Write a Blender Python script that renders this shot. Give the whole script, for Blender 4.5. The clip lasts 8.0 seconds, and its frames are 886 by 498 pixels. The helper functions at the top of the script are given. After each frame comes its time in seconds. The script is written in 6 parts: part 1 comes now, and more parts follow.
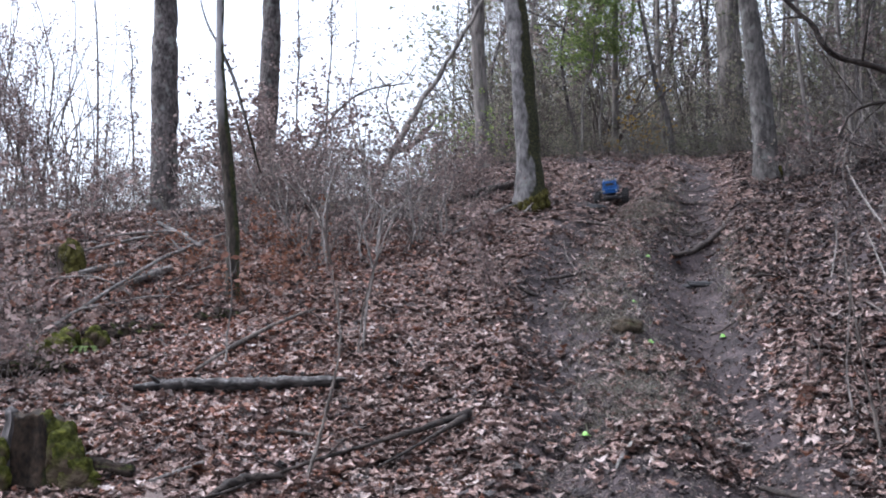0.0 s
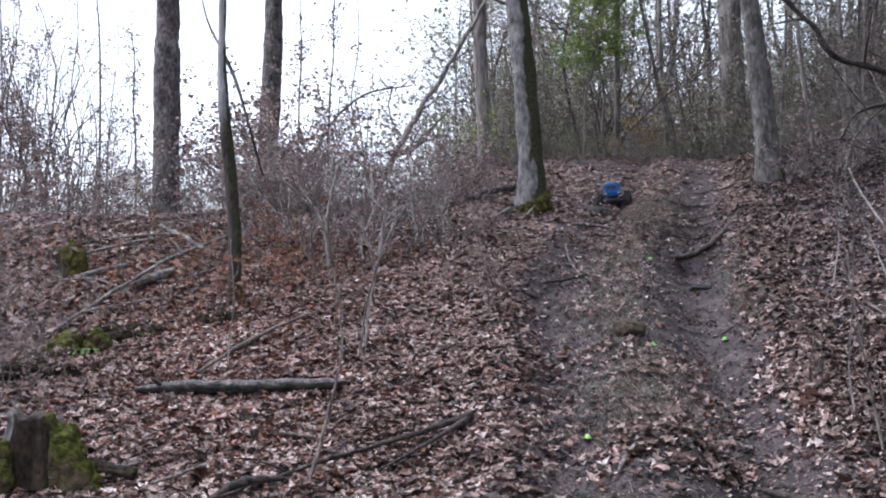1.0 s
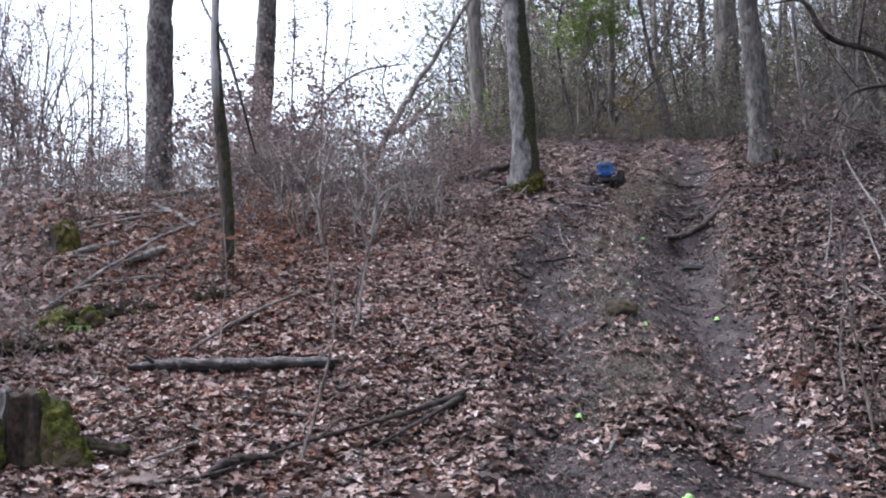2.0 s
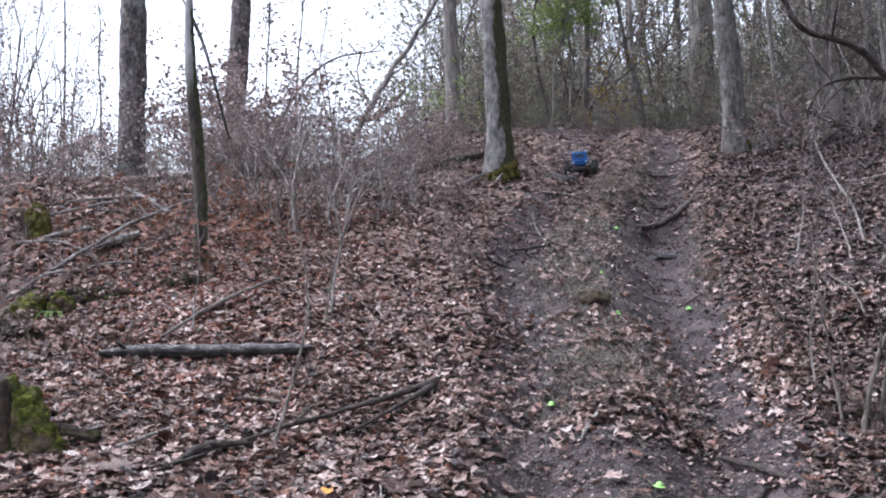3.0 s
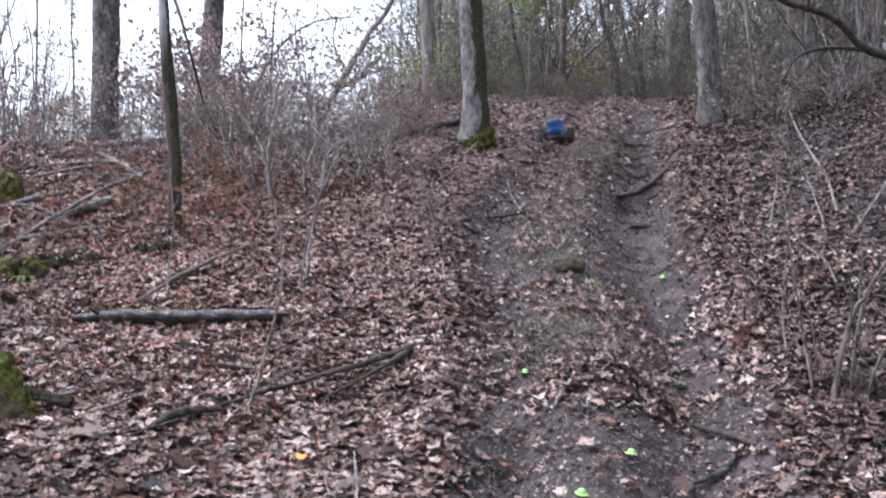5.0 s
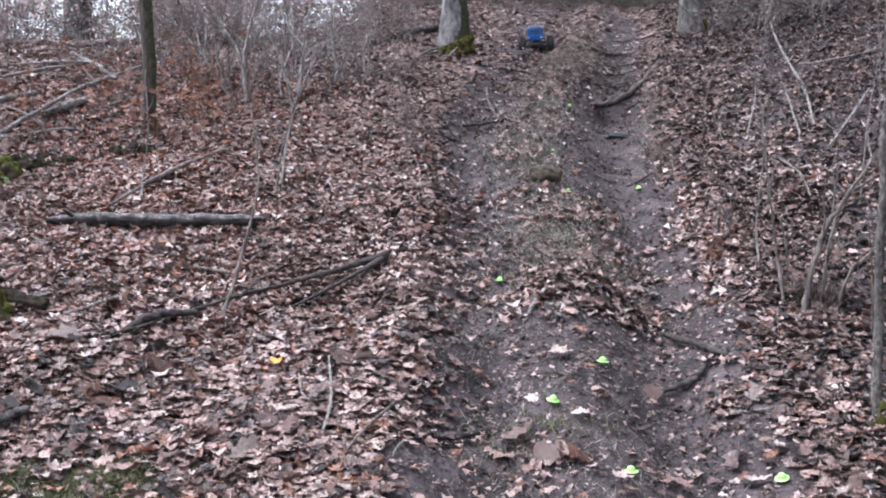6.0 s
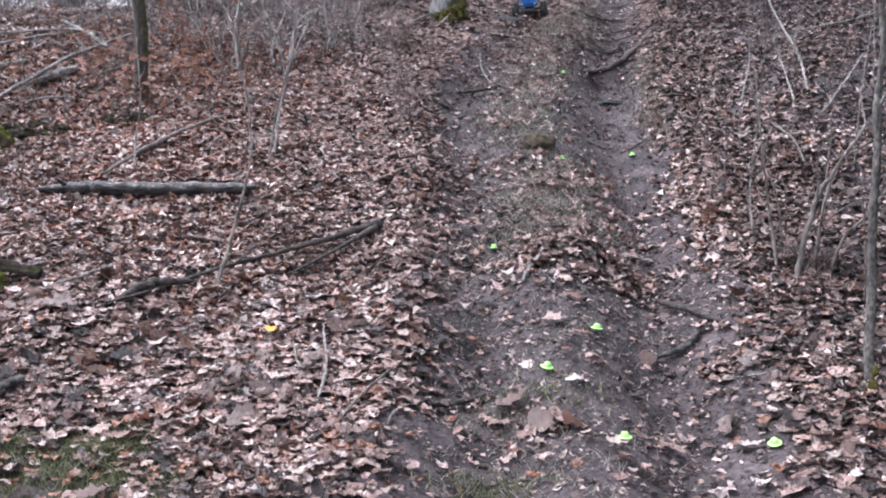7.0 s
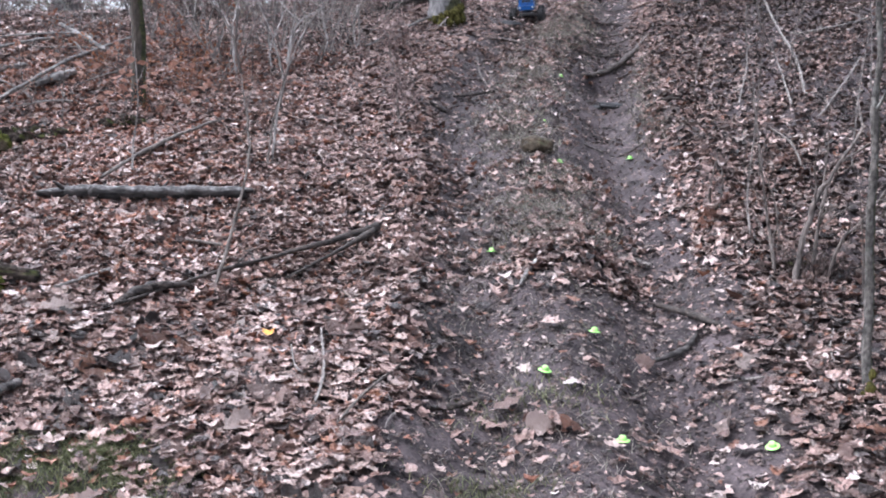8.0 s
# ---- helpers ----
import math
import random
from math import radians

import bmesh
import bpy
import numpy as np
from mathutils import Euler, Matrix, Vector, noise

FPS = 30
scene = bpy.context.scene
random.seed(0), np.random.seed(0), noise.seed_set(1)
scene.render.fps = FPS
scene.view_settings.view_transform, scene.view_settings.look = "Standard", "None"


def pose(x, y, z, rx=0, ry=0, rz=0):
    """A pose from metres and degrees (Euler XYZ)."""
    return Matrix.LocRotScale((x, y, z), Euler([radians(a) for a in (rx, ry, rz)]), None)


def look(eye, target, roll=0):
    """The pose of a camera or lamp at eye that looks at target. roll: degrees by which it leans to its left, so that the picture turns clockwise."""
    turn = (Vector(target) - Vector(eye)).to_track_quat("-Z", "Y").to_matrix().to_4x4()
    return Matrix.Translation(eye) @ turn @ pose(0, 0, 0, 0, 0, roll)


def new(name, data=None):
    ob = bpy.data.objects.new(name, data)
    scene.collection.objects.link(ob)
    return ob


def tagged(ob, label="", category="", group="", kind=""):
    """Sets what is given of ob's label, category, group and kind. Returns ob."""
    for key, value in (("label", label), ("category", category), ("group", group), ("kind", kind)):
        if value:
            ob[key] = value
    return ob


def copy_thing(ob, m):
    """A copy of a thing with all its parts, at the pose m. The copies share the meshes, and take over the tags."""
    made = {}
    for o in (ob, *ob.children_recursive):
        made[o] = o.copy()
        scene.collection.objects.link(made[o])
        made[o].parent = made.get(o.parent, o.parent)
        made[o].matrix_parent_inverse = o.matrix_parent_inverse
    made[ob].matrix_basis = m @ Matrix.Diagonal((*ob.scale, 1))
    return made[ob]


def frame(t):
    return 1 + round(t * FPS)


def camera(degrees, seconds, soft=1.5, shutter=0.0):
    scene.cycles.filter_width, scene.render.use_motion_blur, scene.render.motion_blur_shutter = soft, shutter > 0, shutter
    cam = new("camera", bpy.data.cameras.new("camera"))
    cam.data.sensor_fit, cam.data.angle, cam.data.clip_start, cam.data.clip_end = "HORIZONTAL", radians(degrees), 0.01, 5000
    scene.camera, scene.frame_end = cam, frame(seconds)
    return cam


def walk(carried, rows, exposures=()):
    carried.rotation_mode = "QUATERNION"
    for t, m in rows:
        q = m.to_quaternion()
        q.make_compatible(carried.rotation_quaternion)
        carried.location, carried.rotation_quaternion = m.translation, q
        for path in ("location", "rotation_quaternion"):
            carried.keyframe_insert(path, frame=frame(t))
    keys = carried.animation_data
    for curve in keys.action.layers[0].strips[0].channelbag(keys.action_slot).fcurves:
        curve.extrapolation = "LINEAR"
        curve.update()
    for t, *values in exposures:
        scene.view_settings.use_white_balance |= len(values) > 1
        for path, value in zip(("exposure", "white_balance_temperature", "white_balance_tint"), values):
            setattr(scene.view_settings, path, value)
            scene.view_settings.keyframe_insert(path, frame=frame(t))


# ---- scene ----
EYE = Vector((0.0, 0.0, 1.65))


def aim(yaw, pitch, roll):
    """The camera's pose on its spot: degrees to the left, up and of lean."""
    y, p = radians(yaw), radians(pitch)
    ahead = Vector((-math.sin(y) * math.cos(p), math.cos(y) * math.cos(p), math.sin(p)))
    return look(EYE, EYE + ahead, roll)


cam = camera(40, 8.0, soft=1.88, shutter=0.5)
walk(cam, [
    (0, aim(-0.032, 4.051, 0.011)),
    (0.5, aim(-0.004, 4.225, -0.006)),
    (1, aim(0.065, 4.168, 0.019)),
    (1.5, aim(0.041, 3.835, 0.082)),
    (1.7, aim(-0.002, 3.576, 0.154)),
    (2.8, aim(-1.384, 2.617, 0.609)),
    (3, aim(-1.504, 2.618, 0.652)),
    (3.5, aim(-1.540, 2.783, 0.805)),
    (4, aim(-1.871, 2.803, 0.868)),
    (4.2, aim(-1.963, 2.776, 0.846)),
    (5.3, aim(-2.999, -0.249, 1.223)),
    (5.5, aim(-3.195, -1.347, 1.499)),
    (5.6, aim(-3.463, -1.949, 1.620)),
    (5.7, aim(-3.674, -2.575, 1.800)),
    (6, aim(-3.928, -3.230, 1.880)),
    (6.2, aim(-4.020, -3.545, 1.790)),
    (6.5, aim(-4.234, -4.486, 1.718)),
    (7, aim(-4.262, -4.749, 1.660)),
    (7.5, aim(-4.283, -4.771, 1.625)),
    (8, aim(-4.360, -4.577, 1.667)),
], exposures=[(0.0, 1.73, 5650, 12), (1.5, 1.66, 5650, 12), (3.0, 1.92, 5650, 12), (3.5, 1.88, 5650, 12), (5.5, 2.12, 5650, 12), (6.5, 2.25, 5650, 12), (8.0, 2.27, 5650, 12)])

# ---- light: a bright overcast sky and a very broad sun behind cloud ----
world = bpy.data.worlds.new("sky")
scene.world = world
world.use_nodes = True
wn, wl = world.node_tree.nodes, world.node_tree.links
sky = wn.new("ShaderNodeTexSky")
sky.sky_type, sky.sun_disc = "NISHITA", False
sky.sun_elevation, sky.sun_rotation = radians(59), radians(-82)
sky.air_density, sky.dust_density, sky.ozone_density = 1.0, 4.0, 1.0
grey = wn.new("ShaderNodeHueSaturation")
grey.inputs["Saturation"].default_value = 0.25
wl.new(sky.outputs["Color"], grey.inputs["Color"])
wl.new(grey.outputs["Color"], wn["Background"].inputs["Color"])
wn["Background"].inputs["Strength"].default_value = 0.15
sun = new("sun", bpy.data.lights.new("sun", "SUN"))
sun.data.energy, sun.data.angle, sun.data.color = 0.6, radians(50), (1.0, 0.96, 0.92)
sun.matrix_world = look((-7, 1, 12), (0, 0, 0))


# ---- the lie of the land: one slope with a trail of two ruts, a bank beside it and a crest ----
def soft_step(v, w):
    return w * np.logaddexp(0.0, np.asarray(v, float) / w)


def sigmoid(v):
    return 1.0 / (1.0 + np.exp(-np.clip(v, -40, 40)))


RUT_R = ((0.0, 1.00), (3.5, 1.09), (4.8, 1.22), (5.7, 1.42), (6.9, 1.52), (8.1, 1.68), (9.0, 1.83), (10.5, 2.19), (12.9, 2.70), (14.5, 3.0), (40.0, 8.0))
RUT_L = ((0.0, 0.30), (3.5, 0.39), (4.6, 0.53), (5.6, 0.57), (6.6, 0.59), (7.7, 0.67), (9.4, 1.05), (10.4, 1.37), (12.0, 1.90), (14.5, 2.4), (40.0, 7.0))


def rut_x(rut, y):
    return np.interp(y, [p[0] for p in rut], [p[1] for p in rut])


WAVES = [(0.9, 0.4, 0.3, 0.030), (-0.7, 1.1, 1.9, 0.026), (1.9, -1.2, 4.0, 0.018), (2.6, 2.2, 0.7, 0.013),
         (-3.8, 2.9, 2.2, 0.010), (5.1, 4.3, 5.2, 0.008), (-6.7, 7.3, 1.2, 0.007), (9.8, -8.1, 3.3, 0.006),
         (14.0, 11.0, 0.2, 0.005), (-17.0, 19.0, 2.7, 0.005), (27.0, -23.0, 5.0, 0.004), (31.0, 33.0, 1.0, 0.004)]


def ground_z(x, y):
    x, y = np.asarray(x, float), np.asarray(y, float)
    crest = 10.9 + 3.6 * sigmoid((x + 0.4) / 0.7)
    over = soft_step(y - crest, 0.8)
    z = 0.289 * (soft_step(y - 1.21, 0.3) - over)
    z = z + (0.015 + 0.105 * sigmoid((x - 0.6) / 0.5)) * (over - soft_step(y - 60, 4))
    rr, rl = rut_x(RUT_R, y), rut_x(RUT_L, y)
    climb = sigmoid((y - 2.4) / 0.4)
    off = x - rr - 0.28
    z = z + 0.19 * climb * (soft_step(off, 0.08) - soft_step(off - 6, 1.0))
    fade = climb * sigmoid((15.5 - y) / 0.8)
    z = z - fade * ((0.12 + 0.03 * sigmoid((y - 5.6) / 0.3) - 0.09 * sigmoid((y - 10.5) / 0.7)) * np.exp(-((x - rr) / 0.20) ** 2) + 0.065 * np.exp(-((x - rl) / 0.15) ** 2))
    z = z + 0.05 * fade * np.exp(-((x - 0.5 * rr - 0.5 * rl) / 0.2) ** 2)
    # low banks of pushed earth beside the ruts
    z = z + 0.07 * np.exp(-((x - rr - 0.42) / 0.15) ** 2) * sigmoid((y - 4.9) / 0.2) * sigmoid((11.5 - y) / 0.5)
    z = z + 0.05 * np.exp(-((x - rl + 0.33) / 0.13) ** 2) * sigmoid((y - 3.6) / 0.2) * sigmoid((9.5 - y) / 0.5)
    # a low ledge on the open side
    z = z + 0.10 * sigmoid((y - (7.2 + 0.35 * (x + 2.5))) / 0.10) * sigmoid((-1.5 - x) / 0.15) * sigmoid((11 - y) / 0.6)
    step = (y - 0.45 * (x - rr) + 0.16 * np.sin(4.3 * y + 1) + 0.07 * np.sin(9 * x + 3 * y)) / 0.40
    z = z + 0.024 * (sigmoid((step - np.floor(step) - 0.5) / 0.05) - (step - np.floor(step))) * np.exp(-((x - rr - 0.04) / 0.24) ** 4) * sigmoid((y - 9.5) / 0.2) * sigmoid((12.6 - y) / 0.3)
    # the rut drops away below a thick root
    z = z - 0.075 * np.clip((y - 8.5) / 0.8, 0, 1) * sigmoid((9.30 + 0.8 * (x - 1.75) - y) / 0.03) * np.exp(-((x - 1.95) / 0.26) ** 4)
    for a, b, c, h in WAVES:
        z = z + h * np.sin(a * x + b * y + c)
    return z


# ---- materials ----
def material(name, build, rough=0.8, spec=0.3):
    m = bpy.data.materials.new(name)
    m.use_nodes = True
    n, l = m.node_tree.nodes, m.node_tree.links
    b = n["Principled BSDF"]
    b.inputs["Roughness"].default_value = rough
    b.inputs["Specular IOR Level"].default_value = spec
    build(n, l, b)
    return m


def ramp(n, l, source, stops):
    r = n.new("ShaderNodeValToRGB")
    while len(r.color_ramp.elements) < len(stops):
        r.color_ramp.elements.new(0.5)
    for e, (p, c) in zip(r.color_ramp.elements, stops):
        e.position, e.color = p, (*c, 1)
    l.new(source, r.inputs["Fac"])
    return r.outputs["Color"]


def texture(n, l, kind, scale, detail=4.0, stretch=None, coords="Object"):
    t = n.new(kind)
    t.inputs["Scale"].default_value = scale
    if kind == "ShaderNodeTexNoise":
        t.inputs["Detail"].default_value = detail
    c = n.new("ShaderNodeTexCoord")
    if stretch:
        m = n.new("ShaderNodeMapping")
        m.inputs["Scale"].default_value = stretch
        l.new(c.outputs[coords], m.inputs["Vector"])
        l.new(m.outputs["Vector"], t.inputs["Vector"])
    else:
        l.new(c.outputs[coords], t.inputs["Vector"])
    return t


def blend(n, l, fac, a, b, mode="MIX"):
    m = n.new("ShaderNodeMix")
    m.data_type, m.blend_type = "RGBA", mode
    for sock, v in ((m.inputs[0], fac), (m.inputs[6], a), (m.inputs[7], b)):
        if isinstance(v, (int, float)):
            sock.default_value = v
        elif isinstance(v, tuple):
            sock.default_value = (*v, 1)
        else:
            l.new(v, sock)
    return m.outputs[2]


def bump(n, l, b, height, strength, distance):
    p = n.new("ShaderNodeBump")
    p.inputs["Strength"].default_value, p.inputs["Distance"].default_value = strength, distance
    l.new(height, p.inputs["Height"])
    l.new(p.outputs["Normal"], b.inputs["Normal"])


def soil_nodes(n, l, b):
    big = texture(n, l, "ShaderNodeTexNoise", 0.9, 5)
    mid = texture(n, l, "ShaderNodeTexNoise", 7, 6)
    fine = texture(n, l, "ShaderNodeTexNoise", 60, 6)
    crumbs = texture(n, l, "ShaderNodeTexVoronoi", 75)
    base = ramp(n, l, mid.outputs["Fac"], [(0.3, (0.0150, 0.0119, 0.0126)), (0.5, (0.0375, 0.0302, 0.0322)), (0.7, (0.069, 0.0564, 0.0600))])
    tone = ramp(n, l, big.outputs["Fac"], [(0.35, (0.75, 0.72, 0.72)), (0.65, (1.15, 1.1, 1.08))])
    c = blend(n, l, 1.0, base, tone, "MULTIPLY")
    spots = ramp(n, l, crumbs.outputs["Distance"], [(0.05, (0.55, 0.5, 0.5)), (0.35, (1.0, 1.0, 1.0)), (0.6, (1.25, 1.2, 1.15))])
    c = blend(n, l, 0.75, c, spots, "MULTIPLY")
    grain = ramp(n, l, fine.outputs["Fac"], [(0.35, (0.6, 0.6, 0.6)), (0.65, (1.4, 1.38, 1.36))])
    l.new(blend(n, l, 0.8, c, grain, "MULTIPLY"), b.inputs["Base Color"])
    h = blend(n, l, 0.5, fine.outputs["Color"], mid.outputs["Color"])
    bump(n, l, b, h, 0.9, 0.03)


LEAF_STOPS = [(0.0, (0.014, 0.009, 0.008)), (0.18, (0.070, 0.042, 0.037)), (0.34, (0.215, 0.133, 0.113)), (0.54, (0.355, 0.244, 0.214)),
              (0.71, (0.400, 0.300, 0.270)), (0.86, (0.430, 0.355, 0.328)), (0.885, (0.120, 0.049, 0.030)), (0.95, (0.225, 0.098, 0.056)), (0.98, (0.50, 0.430, 0.405))]
RED_STOPS = [(0.0, (0.080, 0.031, 0.020)), (0.4, (0.240, 0.098, 0.062)), (0.75, (0.345, 0.165, 0.114)), (1.0, (0.42, 0.250, 0.192))]


def leaf_nodes(stops, per_object=False, through_light=0.25, damp=0.0):
    def build(n, l, b):
        if per_object:
            rnd = n.new("ShaderNodeObjectInfo").outputs["Random"]
        else:
            rnd = n.new("ShaderNodeNewGeometry").outputs["Random Per Island"]
        c = ramp(n, l, rnd, stops)
        blotch = texture(n, l, "ShaderNodeTexNoise", 45, 4)
        tone = ramp(n, l, blotch.outputs["Fac"], [(0.3, (0.50, 0.45, 0.42)), (0.5, (0.92, 0.90, 0.89)), (0.72, (1.28, 1.27, 1.27))])
        c = blend(n, l, 0.85, c, tone, "MULTIPLY")
        if damp:
            wet = texture(n, l, "ShaderNodeTexNoise", 1.7, 6)
            shade = ramp(n, l, wet.outputs["Fac"], [(0.36, (0.60, 0.54, 0.51)), (0.5, (0.98, 0.95, 0.93)), (0.62, (1.15, 1.15, 1.16))])
            c = blend(n, l, damp, c, shade, "MULTIPLY")
        l.new(c, b.inputs["Base Color"])
        vein = texture(n, l, "ShaderNodeTexNoise", 70, 4)
        bump(n, l, b, vein.outputs["Fac"], 1.0, 0.03)
        if through_light:
            tr = n.new("ShaderNodeBsdfTranslucent")
            l.new(c, tr.inputs["Color"])
            mix = n.new("ShaderNodeMixShader")
            mix.inputs[0].default_value = through_light
            l.new(b.outputs[0], mix.inputs[1])
            l.new(tr.outputs[0], mix.inputs[2])
            l.new(mix.outputs[0], n["Material Output"].inputs["Surface"])
    return build


def bark_nodes(dark, light, scale=1.0, moss=None, lichen=0.0, green_tone=1.0, grain=(1, 1, 0.16), lit_above=0, cover_tones=((0.016, 0.018, 0.007), (0.046, 0.050, 0.015), (0.095, 0.098, 0.028))):
    """Furrowed bark; moss: the side (x, y, z) on which moss grows, or a log's pale top is painted, and how far it
    reaches round.
    """
    def build(n, l, b):
        furrow = texture(n, l, "ShaderNodeTexNoise", 26 * scale, 6, grain)
        plates = texture(n, l, "ShaderNodeTexVoronoi", 16 * scale, stretch=tuple(g ** 0.65 for g in grain))
        stain = texture(n, l, "ShaderNodeTexNoise", 8 * scale, 6, tuple(g ** 0.45 for g in grain))
        mid = tuple(0.5 * (p + q) for p, q in zip(dark, light))
        c = ramp(n, l, furrow.outputs["Fac"], [(0.3, dark), (0.5, mid), (0.7, light)])
        tone = ramp(n, l, stain.outputs["Fac"], [(0.32, (0.42, 0.41, 0.41)), (0.5, (1.0, 1.0, 1.0)), (0.66, (1.4, 1.38, 1.36))])
        c = blend(n, l, 0.9, c, tone, "MULTIPLY")
        # paler upper trunk: light on it put into the colour, besides smoother bark
        if lit_above:
            place = n.new("ShaderNodeSeparateXYZ")
            l.new(n.new("ShaderNodeTexCoord").outputs["Object"], place.inputs[0])
            rise = n.new("ShaderNodeMath")
            rise.operation = "MULTIPLY_ADD"
            rise.inputs[1].default_value, rise.inputs[2].default_value = 1.0, -lit_above
            l.new(place.outputs["Z"], rise.inputs[0])
            f = ramp(n, l, rise.outputs[0], [(0.0, (0, 0, 0)), (0.25, (1, 1, 1))])
            c = blend(n, l, f, c, blend(n, l, 0.35, (0.23, 0.217, 0.22), tone, "MULTIPLY"))
        if lichen:
            spots = texture(n, l, "ShaderNodeTexNoise", 9, 4)
            f = ramp(n, l, spots.outputs["Fac"], [(0.58, (0, 0, 0)), (0.66, (1, 1, 1))])
            dim = blend(n, l, lichen, (0, 0, 0), f)
            c = blend(n, l, dim, c, (0.20, 0.205, 0.185))
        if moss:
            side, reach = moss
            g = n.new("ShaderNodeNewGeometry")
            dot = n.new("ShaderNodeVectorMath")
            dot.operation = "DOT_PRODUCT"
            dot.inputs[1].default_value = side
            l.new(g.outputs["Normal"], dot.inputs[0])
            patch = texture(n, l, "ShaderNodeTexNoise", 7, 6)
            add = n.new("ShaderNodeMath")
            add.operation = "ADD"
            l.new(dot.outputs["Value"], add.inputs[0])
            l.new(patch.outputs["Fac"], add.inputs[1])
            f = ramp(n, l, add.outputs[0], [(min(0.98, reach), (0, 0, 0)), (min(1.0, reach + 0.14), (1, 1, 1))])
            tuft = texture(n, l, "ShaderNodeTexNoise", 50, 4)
            green = ramp(n, l, tuft.outputs["Fac"], [(q, tuple(green_tone * w for w in t)) for q, t in zip((0.3, 0.55, 0.75), cover_tones)])
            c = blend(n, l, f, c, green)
        l.new(c, b.inputs["Base Color"])
        h = blend(n, l, 0.5, furrow.outputs["Color"], plates.outputs["Color"])
        bump(n, l, b, h, 1.0, 0.03)
    return build


def moss_nodes(n, l, b):
    tuft = texture(n, l, "ShaderNodeTexNoise", 38, 5)
    patch = texture(n, l, "ShaderNodeTexNoise", 5, 5)
    c = ramp(n, l, tuft.outputs["Fac"], [(0.3, (0.014, 0.016, 0.004)), (0.5, (0.044, 0.047, 0.009)), (0.7, (0.098, 0.098, 0.018))])
    bare = ramp(n, l, patch.outputs["Fac"], [(0.52, (0, 0, 0)), (0.62, (1, 1, 1))])
    c = blend(n, l, bare, c, (0.060, 0.045, 0.030))
    l.new(c, b.inputs["Base Color"])
    bump(n, l, b, tuft.outputs["Fac"], 1.0, 0.03)


def rock_nodes(n, l, b):
    a = texture(n, l, "ShaderNodeTexNoise", 6, 7)
    c = ramp(n, l, a.outputs["Fac"], [(0.3, (0.013, 0.0125, 0.013)), (0.7, (0.052, 0.050, 0.051))])
    l.new(c, b.inputs["Base Color"])
    bump(n, l, b, a.outputs["Fac"], 0.7, 0.02)


def plain_nodes(color, wear=0.25, scale=25):
    def build(n, l, b):
        a = texture(n, l, "ShaderNodeTexNoise", scale, 5)
        lo = tuple(v * (1 - wear) for v in color)
        hi = tuple(min(1, v * (1 + wear)) for v in color)
        l.new(ramp(n, l, a.outputs["Fac"], [(0.35, lo), (0.65, hi)]), b.inputs["Base Color"])
    return build


SOIL = material("damp_soil", soil_nodes, 0.85, 0.25)
LITTER = material("fallen_leaves", leaf_nodes(LEAF_STOPS, through_light=0.10, damp=0.9), 0.38, 0.55)
LITTER_ONE = material("fallen_leaf", leaf_nodes(LEAF_STOPS, True, 0.12), 0.5, 0.45)
LITTER_RED = material("reddish_fallen_leaves", leaf_nodes(RED_STOPS, through_light=0.12, damp=0.7), 0.5, 0.45)
# old scraps on the trail; on the bank its dark tones paint woodland shade
LITTER_OLD_SHADED = material("broken_old_and_shaded_leaves", leaf_nodes([(0, (0.009, 0.006, 0.0055)), (0.3, (0.034, 0.0225, 0.020)), (0.55, (0.086, 0.058, 0.050)), (0.85, (0.160, 0.120, 0.106)), (1, (0.29, 0.238, 0.216))], through_light=0.05, damp=0.9), 0.6, 0.4)
LITTER_MAT = material("matted_leaves", leaf_nodes([(0, (0.024, 0.0145, 0.012)), (0.35, (0.078, 0.047, 0.039)), (0.7, (0.152, 0.094, 0.078)), (1, (0.250, 0.174, 0.150))], through_light=0.05, damp=0.8), 0.6, 0.35)
LITTER_RUST = material("rusty_fallen_leaf", leaf_nodes([(0, (0.085, 0.030, 0.016)), (0.6, (0.165, 0.060, 0.030)), (1, (0.230, 0.098, 0.050))], True, 0.08), 0.5, 0.4)
ORANGE_LEAF = material("orange_leaf", plain_nodes((0.440, 0.192, 0.024), 0.3, 40), 0.5)
BARK_GREY = material("grey_bark", bark_nodes((0.026, 0.021, 0.020), (0.145, 0.126, 0.120), 1.5, lichen=0.7, grain=(1, 1, 0.55)), 0.9)
BARK_PALE = material("pale_bark_mossy_side", bark_nodes((0.048, 0.044, 0.043), (0.165, 0.152, 0.150), 1.3, ((0.93, -0.12, -0.25), 0.58), lichen=0.35, green_tone=0.85, grain=(1, 1, 0.45), cover_tones=((0.012, 0.012, 0.006), (0.032, 0.031, 0.012), (0.075, 0.070, 0.022))), 0.9)
BARK_PALE_PLAIN = material("pale_bark", bark_nodes((0.036, 0.032, 0.030), (0.122, 0.110, 0.102), 1.5, lichen=0.45, grain=(1, 1, 0.4)), 0.9)
BARK_BROWN = material("brown_bark", bark_nodes((0.075, 0.066, 0.060), (0.225, 0.200, 0.184), 1.2), 0.9)
BARK_YOUNG = material("mossy_young_bark", bark_nodes((0.012, 0.009, 0.007), (0.054, 0.042, 0.032), 2.0, ((0.5, -0.1, 0.0), 0.80), green_tone=0.6, grain=(1, 1, 0.4), lit_above=1.12), 0.9)
DEADWOOD = material("weathered_deadwood", bark_nodes((0.006, 0.005, 0.0045), (0.074, 0.064, 0.060), 2.0, lichen=0.25, grain=(0.3, 0.8, 1.0)), 0.9)
